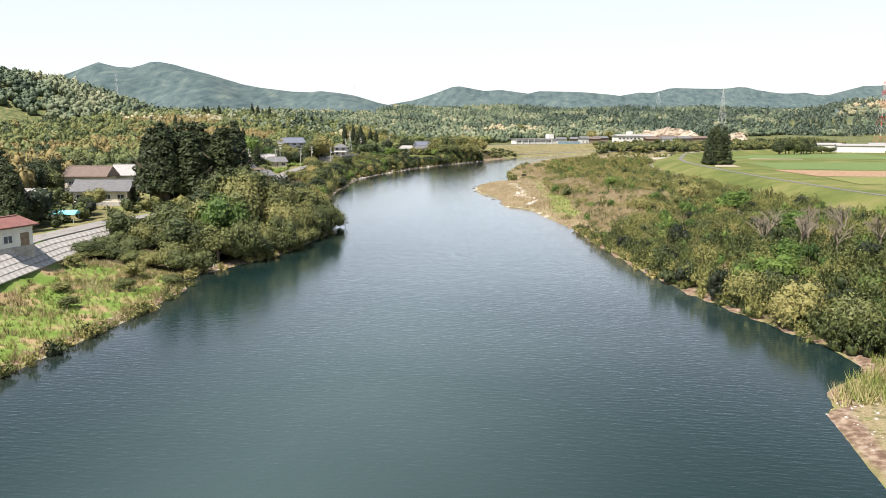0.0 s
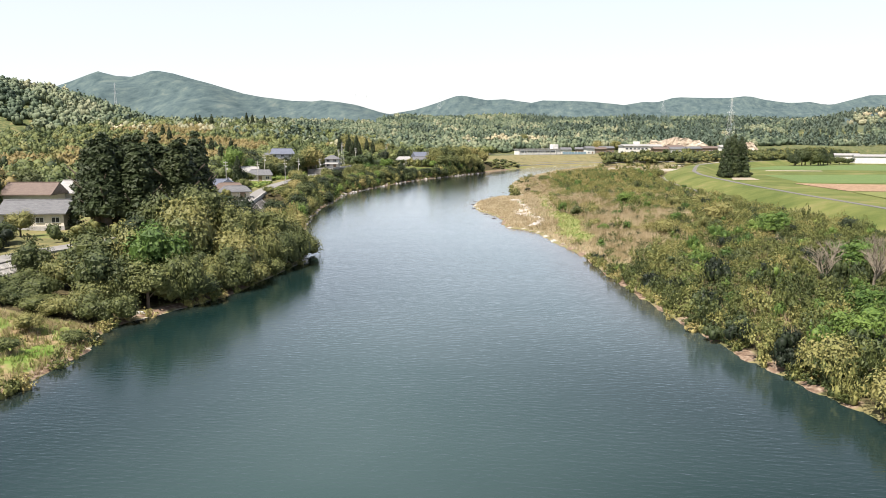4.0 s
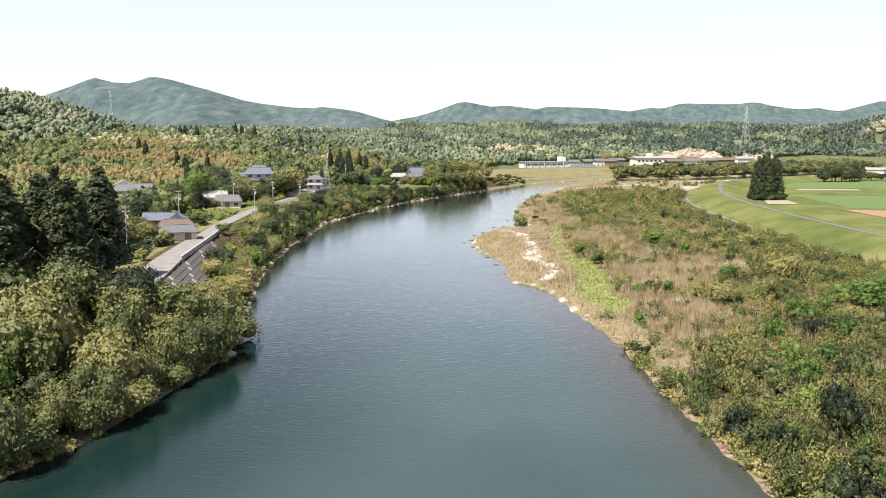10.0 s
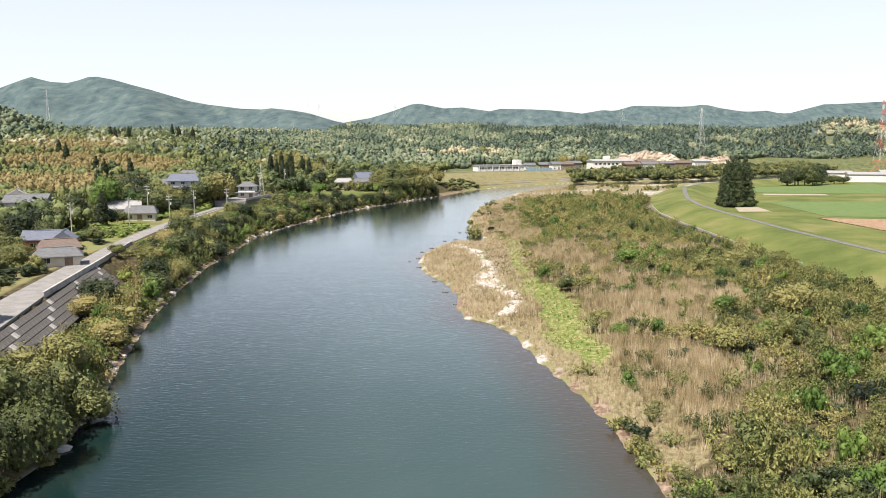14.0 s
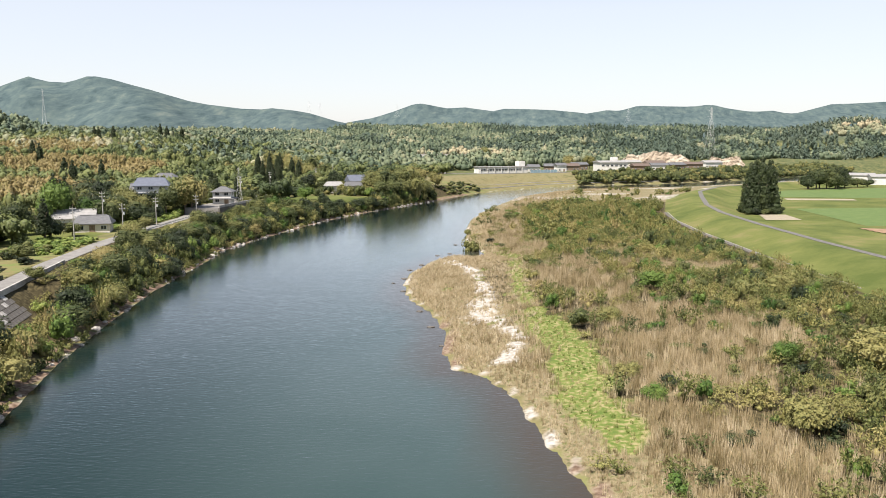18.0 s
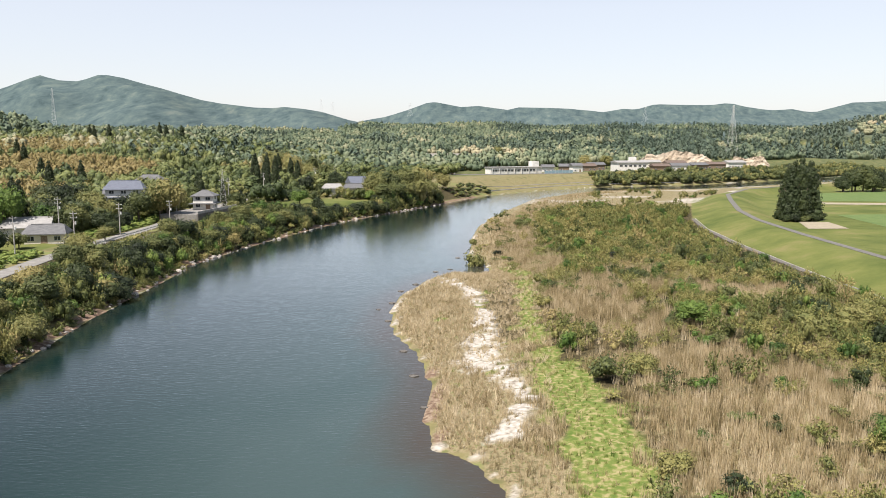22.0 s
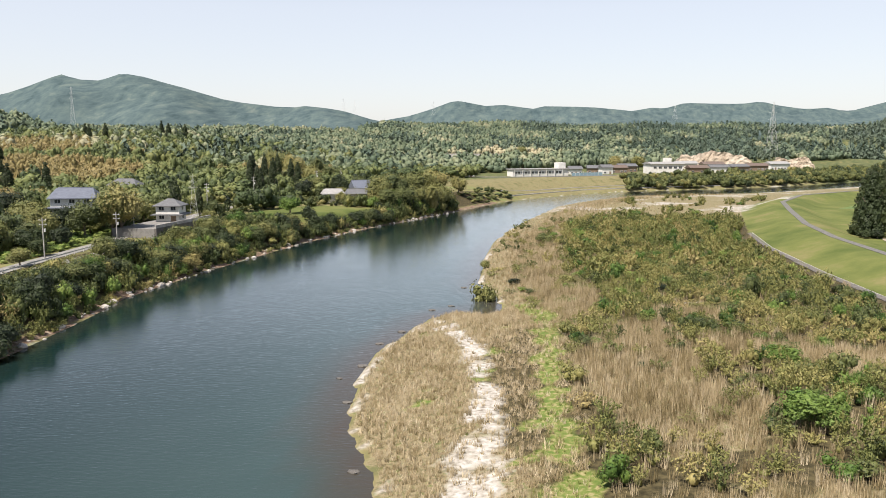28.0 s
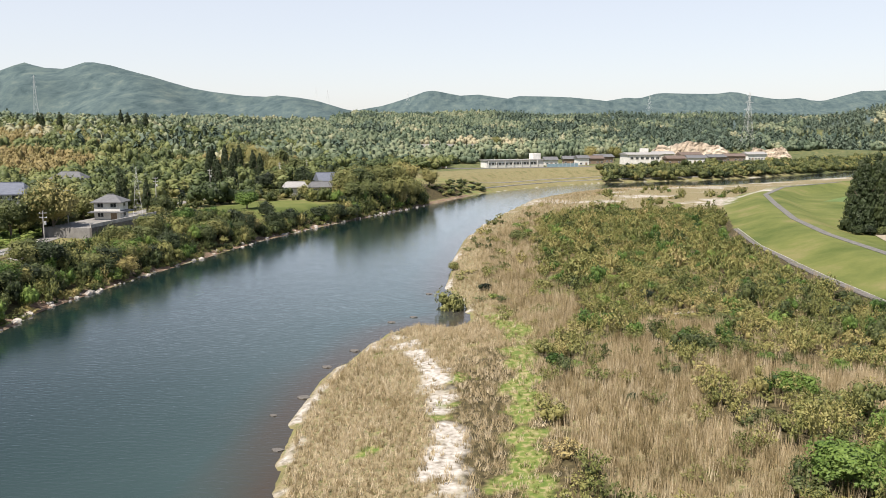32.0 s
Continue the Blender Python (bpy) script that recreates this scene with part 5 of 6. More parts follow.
house(-115, 211, 5, 12, 8, 3.4, 2.4, PALETILE, WHITE, "house with a pale tiled roof under cedars", z=7.2)
house(-101, 172, 15, 12, 8, 2.8, 2.0, GREYTILE, CREAM, "house with a dark grey roof by the lane", z=6.6)
house(-112, 160, 15, 6, 5, 2.4, 1.0, PALETILE, WHITE, "small shed with a pale roof", z=6.6, name="shed")
house(-95, 518, 25, 8, 6, 2.8, 1.6, PALETILE, WHITE, "small white house with a pale roof by the meadow", z=6.8, hip=1.0)
house(-86, 524, 25, 9, 6, 2.8, 1.6, GREYTILE, CREAM, "low house with a dark roof by the meadow", z=6.6, hip=1.0)
house(-88, 548, 30, 13, 9, 3.4, 2.8, BLUETILE, CREAM, "large farmhouse with a steep blue-grey roof", z=7.2)
house(-73, 556, 20, 9, 6, 2.8, 1.6, GREYTILE, WHITE, "house with a grey roof behind the bank trees", z=7.2)
house(-66, 592, 20, 11, 7, 3.0, 1.8, BROWNTILE, CREAM, "house with a brownish roof behind the bank trees", z=8.0)
pump = house(-75.5, 104, 80, 6, 4.5, 3.2, 0.9, REDTILE, WHITE, "white pump house with a dull red roof on concrete legs", z=6.6, hip=0.8, group="", name="pump_house")
for sx in (-2.5, 2.5):
    for sy in (-1.8, 1.8):
        part("leg", cuboid(bmesh.new(), sx, sy, -2.9, 0.5, 0.5, 3.6), CONCRETE, pump)

tarp = thing("tarpaulin_shelter", pose(-88, 137, ground_z(-88, 137), 0, 0, 12), "turquoise tarpaulin shelter by the lane", "shelter")
part("sheet", gable_roof(bmesh.new(), 4.5, 3, 1.8, 0.6, 0.2, 0.06), TARP, tarp)
for sx in (-2, 2):
    for sy in (-1.3, 1.3):
        part("post", rod(bmesh.new(), (sx, sy, -0.3), (sx, sy, 1.9), 0.05), STEEL, tarp)

# ---- far bank: school-like block, white hall, sheds, cut earth ----
fz = ground_z(-18, 745)
hall = thing("long_white_building", pose(-17, 738, fz, 0, 0, 30), "long low white building with a flat pale roof", "building")
part("wall", cuboid(bmesh.new(), 0, 0, 2.2, 42, 9, 4.6), WHITE, hall)
part("roof", cuboid(bmesh.new(), 0, 0, 4.75, 43.4, 10.4, 0.45), PALETILE, hall)
part("tower", cuboid(bmesh.new(), 18, 2, 4.4, 5.5, 6, 8.8), WHITE, hall)
for k in range(14):
    window(-19.2 + k * 2.6, -4.54, 2.5, 1.9, 1.5, -90, hall)
for k in range(7):
    part("column", cuboid(bmesh.new(), -20 + k * 6, -5.0, 2.2, 0.4, 0.4, 4.4), WHITE, hall)
ribbon("car_park", [(-58, 712), (-30, 716), (10, 738), (34, 752)], 9, 0.4, ASPHALT, "grey car park in front of the long building", "car park", 0.15)
net = thing("sports_fence", pose(16, 742, ground_z(16, 742), 0, 0, 30), "blue-green mesh fence round a court", "fence")
for k in range(9):
    part("post", rod(bmesh.new(), (-12 + k * 3, 0, -0.5), (-12 + k * 3, 0, 3.2), 0.08), STEEL, net)
part("mesh_panel", cuboid(bmesh.new(), 0, 0.1, 1.2, 24, 0.06, 2.2), NET, net)
works = thing("white_hall", pose(72, 792, ground_z(72, 792), 0, 0, 16), "large white hall with a shallow pale roof", "building")
part("wall", cuboid(bmesh.new(), 0, 0, 3.4, 24, 16, 7.4), WHITE, works)
part("roof", gable_roof(bmesh.new(), 24, 16, 7.1, 1.2, 0.8), PALETILE, works)
part("roof_house", cuboid(bmesh.new(), 4, 3, 9.6, 5, 4, 3.2), WHITE, works)
for k in range(6):
    window(-9.5 + k * 3.8, -8.05, 4.6, 2.2, 1.6, -90, works)
part("loading_door", cuboid(bmesh.new(), 8, -8.05, 1.7, 3.6, 0.15, 3.2), STEEL, works)
sheds = [(40, 800, 12, 9, 4, WOOD, BROWNTILE), (30, 775, 8, 7, 5, WHITE, GREYTILE), (22, 790, 9, 7, 4, WOOD, GREYTILE), (48, 822, 14, 9, 4.5, WOOD, GREYTILE), (98, 806, 14, 9, 4, WOOD, BROWNTILE), (116, 822, 14, 9, 4, WHITE, GREYTILE), (134, 842, 15, 9, 4, WOOD, GREYTILE), (154, 868, 16, 10, 4, WOOD, BROWNTILE), (96, 850, 16, 10, 6, CREAM, PALETILE), (176, 892, 18, 10, 5, WHITE, PALETILE), (-62, 716, 8, 6, 3, WHITE, PALETILE), (8, 768, 9, 7, 4, WHITE, GREYTILE), (120, 870, 18, 9, 5, CREAM, BROWNTILE)]
for k, (x, y, w, d, e, wl_, rf) in enumerate(sheds):
    house(x, y, 15 + 8 * math.sin(k * 2.3), w, d, e, 1.6, rf, wl_, {PALETILE: "low shed with a pale metal roof beyond the river", GREYTILE: "low shed with a grey roof beyond the river", BROWNTILE: "low shed with a brown roof beyond the river"}[rf], group="sheds beyond the river", name="shed")


def earth_cut(name, cx, cy, long, tall, turn, label, seed):
    """A ragged bare slope, one sheet with broken ledges and a solid back."""
    cols, rws = 40, 8
    g = np.random.RandomState(seed)
    v = []
    for rw in range(rws + 1):
        for c in range(cols + 1):
            u = c / cols
            top = tall * (0.45 + 0.55 * min(1.0, 9 * u, 9 * (1 - u))) * (0.86 + 0.1 * math.sin(u * 9 + seed) + 0.06 * (int(u * 9.5 + seed) * 7 % 5) / 4 + 0.04 * math.sin(u * 61) * math.sin(u * 23))
            zz = top * rw / rws
            v.append(((u - 0.5) * long + g.rand() * 1.2, zz * 0.3 + 1.6 * g.rand() + 1.2 * (rw // 3), zz - 1.0))
    back = len(v)
    for c in range(cols + 1):
        u = c / cols
        v.append(((u - 0.5) * long, tall * 1.2, -1.0))
    f = [(r_ * (cols + 1) + c, r_ * (cols + 1) + c + 1, (r_ + 1) * (cols + 1) + c + 1, (r_ + 1) * (cols + 1) + c) for r_ in range(rws) for c in range(cols)]
    f += [(rws * (cols + 1) + c, rws * (cols + 1) + c + 1, back + c + 1, back + c) for c in range(cols)]
    ob = new(name, mesh_from(name, v, f, CUT))
    ob.matrix_world = pose(cx, cy, ground_z(cx, cy), 0, 0, turn)
    return tagged(ob, label, "earth cut")


earth_cut("quarry_face", 128, 900, 72, 16, 14, "bare pale yellow quarry face above the sheds", 3)
earth_cut("quarry_face", 200, 925, 38, 11, 14, "low bare pale earth cutting among trees", 7)
terrace = thing("terrace_ground", pose(-92, 992, 10, 0, 0, 4), "raised pale sports ground behind a retaining wall", "terrace")
part("retaining_wall", cuboid(bmesh.new(), 0, -10, 3.5, 64, 0.8, 11), CONCRETE, terrace)
part("surface", cuboid(bmesh.new(), 0, 2, 8.6, 64, 24, 0.5), PALESAND, terrace)
for k in range(17):
    part("fence_post", rod(bmesh.new(), (-31 + k * 3.9, -9.8, 8.6), (-31 + k * 3.9, -9.8, 11), 0.07), STEEL, terrace)
for k, (x, y, w, d) in enumerate([(246, 676, 34, 16), (226, 690, 20, 12), (290, 720, 40, 16)]):
    hh = thing("warehouse", pose(x, y, ground_z(x, y), 0, 0, -12), "long white warehouse with a shallow pale roof beyond the fields", "warehouse", "warehouses beyond the fields")
    part("wall", cuboid(bmesh.new(), 0, 0, 2.6, w, d, 5.6), WHITE, hh)
    part("roof", gable_roof(bmesh.new(), w, d, 5.3, 1.3, 0.6), PALETILE, hh)
    for q in range(int(w / 6)):
        part("door", cuboid(bmesh.new(), -w / 2 + 3.5 + q * 6, -d / 2 - 0.05, 1.6, 3.0, 0.15, 3.2), STEEL, hh)


# ---- fields behind the levee ----
def patch(name, corners, mat, label, z=None, ridges=0, rise=0.08):
    """A flat piece of field, optionally with furrows, laid just over the ground."""
    bm = bmesh.new()
    a, b, c, d = [Vector((*q, 0)) for q in corners]
    k = max(1, ridges * 2)
    for q in range(k + 1):
        t = q / k
        l0, l1 = a.lerp(d, t), b.lerp(c, t)
        up = rise + (0.18 if ridges and q % 2 else 0)
        for s in range(13):
            pt = l0.lerp(l1, s / 12)
            bm.verts.new((pt.x, pt.y, (ground_z(pt.x, pt.y) if z is None else z) + up))
    bm.verts.ensure_lookup_table()
    for q in range(k):
        for s in range(12):
            bm.faces.new([bm.verts[q * 13 + s], bm.verts[q * 13 + s + 1], bm.verts[(q + 1) * 13 + s + 1], bm.verts[(q + 1) * 13 + s]])
    bmesh.ops.recalc_face_normals(bm, faces=bm.faces[:])
    me = bpy.data.meshes.new(name)
    bm.to_mesh(me)
    bm.free()
    me.materials.append(mat)
    return tagged(new(name, me), label, "field", kind="structure")


CROP = material("young_green_crop", [(0.062, 0.105, 0.026), (0.1, 0.14, 0.042)], 0.4, 0.9, 0.3)
OLIVECROP = material("yellowish_green_crop", [(0.09, 0.11, 0.03), (0.145, 0.15, 0.05)], 0.4, 0.9, 0.3)
patch("field_ploughed", [(112, 346), (190, 346), (190, 384), (106, 394)], SOIL, "brown ploughed field in furrows", ridges=14)
patch("field_crop", [(112, 300), (190, 296), (190, 342), (112, 342)], OLIVECROP, "yellowish green crop in rows", ridges=14)
patch("field_green", [(112, 402), (220, 396), (240, 500), (112, 470)], CROP, "bright green young crop field")
patch("field_pale", [(126, 522), (158, 522), (160, 532), (128, 533)], PALESAND, "pale dry strip between green fields")
patch("sand_patch", [(85, 418), (98, 420), (99, 441), (89, 440)], PALESAND, "pale sandy turning place beside the levee path", rise=0.14)
patch("field_far", [(112, 545), (230, 535), (230, 640), (150, 600)], CROP, "green field before the warehouses")


# ---- poles, pylons, rails ----
def utility_pole(x, y, h, lamp=False, z=None, label="grey concrete utility pole with crossarms"):
    o = thing("utility_pole", pose(x, y, ground_z(x, y) if z is None else z, 0, 0, 20), label, "pole", "utility poles along the road")
    part("shaft", rod(bmesh.new(), (0, 0, -0.5), (0, 0, h), 0.15, 0.1, 8), CONCRETE, o)
    for zz in (h - 0.5, h - 1.5):
        part("crossarm", cuboid(bmesh.new(), 0, 0.15, zz, 1.5, 0.09, 0.09), STEEL, o)
        for s in (-0.65, 0, 0.65):
            part("insulator", rod(bmesh.new(), (s, 0.15, zz + 0.05), (s, 0.15, zz + 0.25), 0.05), WHITE, o)
    part("transformer", rod(bmesh.new(), (0.4, 0, h - 3.0), (0.4, 0, h - 2.3), 0.2, None, 8), STEEL, o)
    if lamp:
        part("lamp_arm", cuboid(bmesh.new(), 0.7, 0, h - 4, 1.4, 0.08, 0.08), STEEL, o)
    return o


for x, y, h, lamp in [(-115, 399, 11, True), (-108, 352, 9, False), (-105, 327, 9, False), (-121, 346, 11, False), (-112, 287, 10, False), (-96, 232, 10, False), (-119, 452, 11, False), (-122, 500, 11, False), (-117, 565, 11, True), (-112, 316, 9, False), (-106, 376, 8, False), (-118, 610, 10, False), (-70, 545, 9, False)]:
    utility_pole(x, y, h, lamp)


def pylon(x, y, z, h, foot, mats, label, name="lattice_pylon"):
    """A lattice tower: legs, crossarms, bracing."""
    o = thing(name, pose(x, y, z, 0, 0, 25), label, "pylon")
    r = h / 800
    lv = [0, 0.18, 0.34, 0.48, 0.6, 0.7, 0.79, 0.87, 0.94, 1.0]
    wd = lambda t: foot * (1 - t) ** 1.25 / 2 + foot * 0.05
    for k, (t0, t1) in enumerate(zip(lv[:-1], lv[1:])):
        bm = bmesh.new()
        a0, a1 = wd(t0), wd(t1)
        cs = [(-1, -1), (1, -1), (1, 1), (-1, 1)]
        for q, (sx, sy) in enumerate(cs):
            nx_, ny_ = cs[(q + 1) % 4]
            rod(bm, (sx * a0, sy * a0, h * t0), (sx * a1, sy * a1, h * t1), r, None, 4)
            rod(bm, (sx * a0, sy * a0, h * t0), (nx_ * a1, ny_ * a1, h * t1), r * 0.55, None, 4)
            rod(bm, (nx_ * a0, ny_ * a0, h * t0), (sx * a1, sy * a1, h * t1), r * 0.55, None, 4)
            rod(bm, (sx * a1, sy * a1, h * t1), (nx_ * a1, ny_ * a1, h * t1), r * 0.55, None, 4)
        part("lattice_section", bm, mats[k % len(mats)], o)
    for t, reach in ((0.7, 0.6), (0.82, 0.5), (0.94, 0.4)):
        bm = bmesh.new()
        for s in (-1, 1):
            rod(bm, (0, 0, h * t), (s * foot * reach, 0, h * t), r * 0.8, None, 4)
            rod(bm, (0, 0, h * (t + 0.05)), (s * foot * reach, 0, h * t), r * 0.6, None, 4)
        part("crossarm", bm, mats[0], o)
    return o


pylon(-107.5, 419, 8.4, 13, 2.2, [STEEL], "small grey lattice mast beside the house", "lattice_mast")
pylon(-983, 1672, ground_z(-983, 1672), 141 - ground_z(-983, 1672), 8, [STEEL], "tall grey lattice pylon on the mountain slope")
pylon(219, 1083, ground_z(219, 1083), 72 - ground_z(219, 1083), 10, [STEEL], "tall grey lattice pylon among the woods")
pylon(338, 878, ground_z(338, 878), 70 - ground_z(338, 878), 9, [REDSTEEL, WHITE], "red and white lattice pylon among the woods")
pylon(-606, 2339, ground_z(-606, 2339), max(40, 150 - ground_z(-606, 2339)), 13, [STEEL], "far grey lattice pylon on the ridge")
pylon(-575, 2345, ground_z(-575, 2345), max(36, 144 - ground_z(-575, 2345)), 12, [STEEL], "far grey lattice pylon on the ridge")
pylon(310, 2500, ground_z(310, 2500), 45, 13, [STEEL], "far grey lattice pylon on the wooded ridge")
pylon(-370, 2450, ground_z(-370, 2450), 40, 12, [STEEL], "far grey lattice pylon on the ridge")

rail = thing("guard_rail", pose(0, 0, 0), "white guard rail along the village road", "guard rail")
line = [Vector((x, y, 0)) for x, y in ROAD[9:12]]
for a, b in zip(line[:-1], line[1:]):
    d = (b - a).normalized()
    side = Vector((d.y, -d.x, 0)) * 2.5
    k = int((b - a).length / 4)
    for q in range(k):
        c = a + d * (q * 4) + side
        part("post", rod(bmesh.new(), (c.x, c.y, 5.6), (c.x, c.y, 6.9), 0.06), WHITE, rail)
    c0, c1 = a + side, b + side
    part("beam", cuboid(bmesh.new(), (c0.x + c1.x) / 2, (c0.y + c1.y) / 2, 6.75, (c1 - c0).length, 0.06, 0.3, Matrix.Rotation(math.atan2(d.y, d.x), 4, "Z")), WHITE, rail)


# ---- trees as things ----
def tree_maker(name, mat, protos, trunk_share, label, category="tree", tint=0.45, bark=BARK):
    """Prototype trees, 1 m high: trunk with limbs, and a crown."""
    out_ = []
    for k, (v, f) in enumerate(protos):
        o = thing(name, pose(0, 0, -500), label, category)
        bm = bmesh.new()
        rod(bm, (0, 0, -0.04), (0, 0, 0.55), 0.035, 0.018, 7)
        for q in range(4):
            a = q * 1.7 + k
            rod(bm, (0, 0, 0.2 + 0.08 * q), (math.cos(a) * 0.22, math.sin(a) * 0.22, 0.45 + 0.08 * q), 0.014, 0.005, 5)
        part("trunk", bm, bark, o)
        vv = v * (0.5, 0.5, 1 - trunk_share) + (0, 0, trunk_share)
        c = new("crown", mesh_from("crown", vv, f, mat, np.full(len(vv), tint)))
        c.parent = o
        out_.append(o)
    return out_


def plant(kinds, places, label, group):
    """One tree for each (x, y, height, width)."""
    for k, (x, y, h, w) in enumerate(places):
        o = copy_thing(kinds[k % len(kinds)], Matrix.Identity(4))
        o.matrix_basis = Matrix.Translation((x, y, ground_z(x, y) - 0.1)) @ Matrix.Rotation(k * 2.4, 4, "Z") @ Matrix.Diagonal((w, w, h, 1))
        tagged(o, label, group=group)


def clear(kinds):
    for o in kinds:
        for c in (*o.children_recursive, o):
            bpy.data.objects.remove(c)


def spread(seed, n_, x0, x1, y0, y1, h0, h1, w0, w1, ok=None):
    g, out_ = np.random.RandomState(seed), []
    while len(out_) < n_:
        x, y = x0 + (x1 - x0) * g.rand(), y0 + (y1 - y0) * g.rand()
        if ok is None or ok(x, y):
            out_.append((x, y, h0 + (h1 - h0) * g.rand(), w0 + (w1 - w0) * g.rand()))
    return out_


def off_road(x, y):
    q = np.array([[x, y]], float)
    return along(ROAD, q)[0][0] > 6 and all(math.hypot((x - cx) / (a * 0.5), (y - cy) / (b * 0.5)) > 1 for cx, cy, a, b in CLEAR)


SPRAY = [cedar(420 + k, 2600, 0.019) for k in range(4)]
STOUT = [cedar(430 + k, 2600, 0.02, 0.06, 1.3, 0.6) for k in range(3)]
cedars = tree_maker("cedar_tree", CEDAR, [(v * (2, 2, 1), f) for v, f in SPRAY], 0.08, "tall dark green cedar")
plant(cedars, spread(61, 34, -106, -74, 166, 206, 15, 20, 19, 24, lambda x, y: x > -95 + 0.35 * max(0, 190 - y) * 0.4 and off_road(x, y)), "tall dark green cedar in a dense grove", "cedars of the grove")
stout = tree_maker("cedar_tree", CEDAR, [(v * (2, 2, 1), f) for v, f in STOUT], 0.02, "tall dark green cedar")
plant(stout, [(88, 445, 19, 15), (91, 446, 22, 16), (95, 449, 21, 16), (91, 453, 21, 15), (96, 454, 19, 14), (88, 449, 20, 15)], "tall dark cedar in a tight clump beside the levee", "cedars beside the levee")
clear(stout)
plant(cedars, [(-137, 354, 15, 11), (-141, 358, 14, 11), (-121, 318, 11, 10), (-152, 372, 15, 11), (-125, 441, 10, 8), (-118, 444, 11, 8), (-130, 452, 12, 10), (-134, 458, 13, 10), (-127, 520, 14, 11), (-131, 526, 15, 11), (-136, 531, 15, 11), (-130, 540, 14, 11), (-87, 122, 12, 13), (-92, 127, 13, 13), (-98, 134, 14, 13), (-139, 566, 17, 13), (-146, 573, 18, 13), (-134, 577, 16, 13), (-151, 567, 17, 13), (-143, 583, 18, 13), (-155, 580, 17, 13), (-128, 570, 15, 12), (-266, 542, 16, 13), (-274, 548, 17, 13), (-312, 686, 17, 14), (-304, 692, 18, 14), (-320, 694, 17, 14), (-289, 749, 17, 14), (-297, 754, 18, 14), (-280, 757, 17, 14), (-195, 455, 16, 13), (-203, 462, 17, 13), (-188, 466, 16, 13), (-96, 122, 13, 12), (-104, 128, 14, 13), (-108, 138, 15, 13), (170, 620, 12, 13), (178, 625, 13, 13), (186, 622, 11, 13), (195, 640, 12, 13), (205, 655, 11, 13)], "dark green cedar standing beside the houses", "garden cedars")
clear(cedars)
broad = tree_maker("broadleaf_tree", LEAF, CROWN, 0.16, "broad olive green tree")
plant(broad, [(-57, 146, 11, 9), (-60, 158, 10, 9), (-54, 160, 9, 8), (-62, 138, 9, 9), (-50, 150, 8, 8), (-52, 171, 8, 8), (-58, 178, 7, 7), (-54, 129, 7, 8)], "broad brownish green tree leaning over the river", "trees over the water")
plant(broad, [(-117, 392, 13, 11), (-121, 386, 10, 9), (-126, 376, 9, 9), (-122, 366, 7, 8), (-132, 380, 10, 10), (-139, 390, 10, 9), (-124, 357, 8, 8), (-134, 362, 11, 9)], "golden green broadleaf tree among the gardens", "garden trees")
plant(broad, [(-121, 330, 4, 5), (-107, 343, 4, 5), (-134, 335, 6, 7), (-139, 347, 8, 8), (-117, 283, 6, 7), (-104, 284, 4, 5), (-104, 254, 4, 5), (-99, 245, 5, 6), (-111, 262, 5, 6), (-120, 268, 7, 8), (-87, 262, 3, 4), (-124, 412, 6, 7), (-127, 425, 8, 8), (-110, 434, 4, 5), (-126, 396, 6, 7), (-142, 398, 8, 8), (-152, 325, 8, 8), (-140, 315, 7, 8), (-155, 345, 9, 9), (-128, 305, 7, 8), (-135, 290, 8, 9), (-126, 258, 8, 9), (-118, 245, 8, 9), (-110, 235, 8, 9), (-106, 225, 9, 9), (-100, 238, 6, 7), (-110, 540, 8, 8), (-114, 553, 9, 9), (-90, 540, 5, 6), (-105, 533, 5, 6), (-110, 215, 5, 6), (-108, 180, 5, 6), (-95, 158, 5, 6), (-128, 190, 8, 8), (-132, 210, 10, 9)], "green garden tree beside a house", "garden trees")
plant(broad, [(-150, 610, 17, 14), (-142, 600, 15, 13), (-160, 622, 18, 15), (-136, 620, 15, 13), (-128, 590, 12, 11), (-120, 600, 12, 11)], "tall golden tree in a rounded group", "golden trees behind the farm")
plant(broad, spread(62, 26, -100, -82, 300, 590, 4, 6, 5, 7, lambda x, y: along(LEFT_BANK, np.array([[x, y]]))[0][0] > 4 and off_road(x, y) and along(LEFT_BANK, np.array([[x, y]]))[1][0] > 0 and not 440 < y < 497), "rounded green tree on the river bank", "trees on the bank")
plant(broad, [(-68, 503, 9, 10), (-64, 511, 10, 11), (-61, 520, 11, 11), (-57, 529, 11, 12), (-54, 538, 11, 11), (-68, 518, 12, 12), (-64, 533, 12, 12), (-73, 510, 11, 11), (-60, 545, 12, 12), (-52, 545, 9, 9), (-70, 528, 12, 12), (-76, 520, 11, 11)], "dark rounded tree at the river bend", "trees at the bend")
plant(broad, [(-60, 112, 2.6, 4), (-57, 104, 2, 3.4), (-63, 98, 1.6, 3), (-58, 92, 1.8, 3), (-53, 110, 1.8, 3.2), (-70, 112, 2, 3)], "small green bush on the grassy bank", "bushes on the grass")
clear(broad)
dusky = tree_maker("evergreen_tree", LEAF, CROWN, 0.1, "dark evergreen tree", tint=0.2)
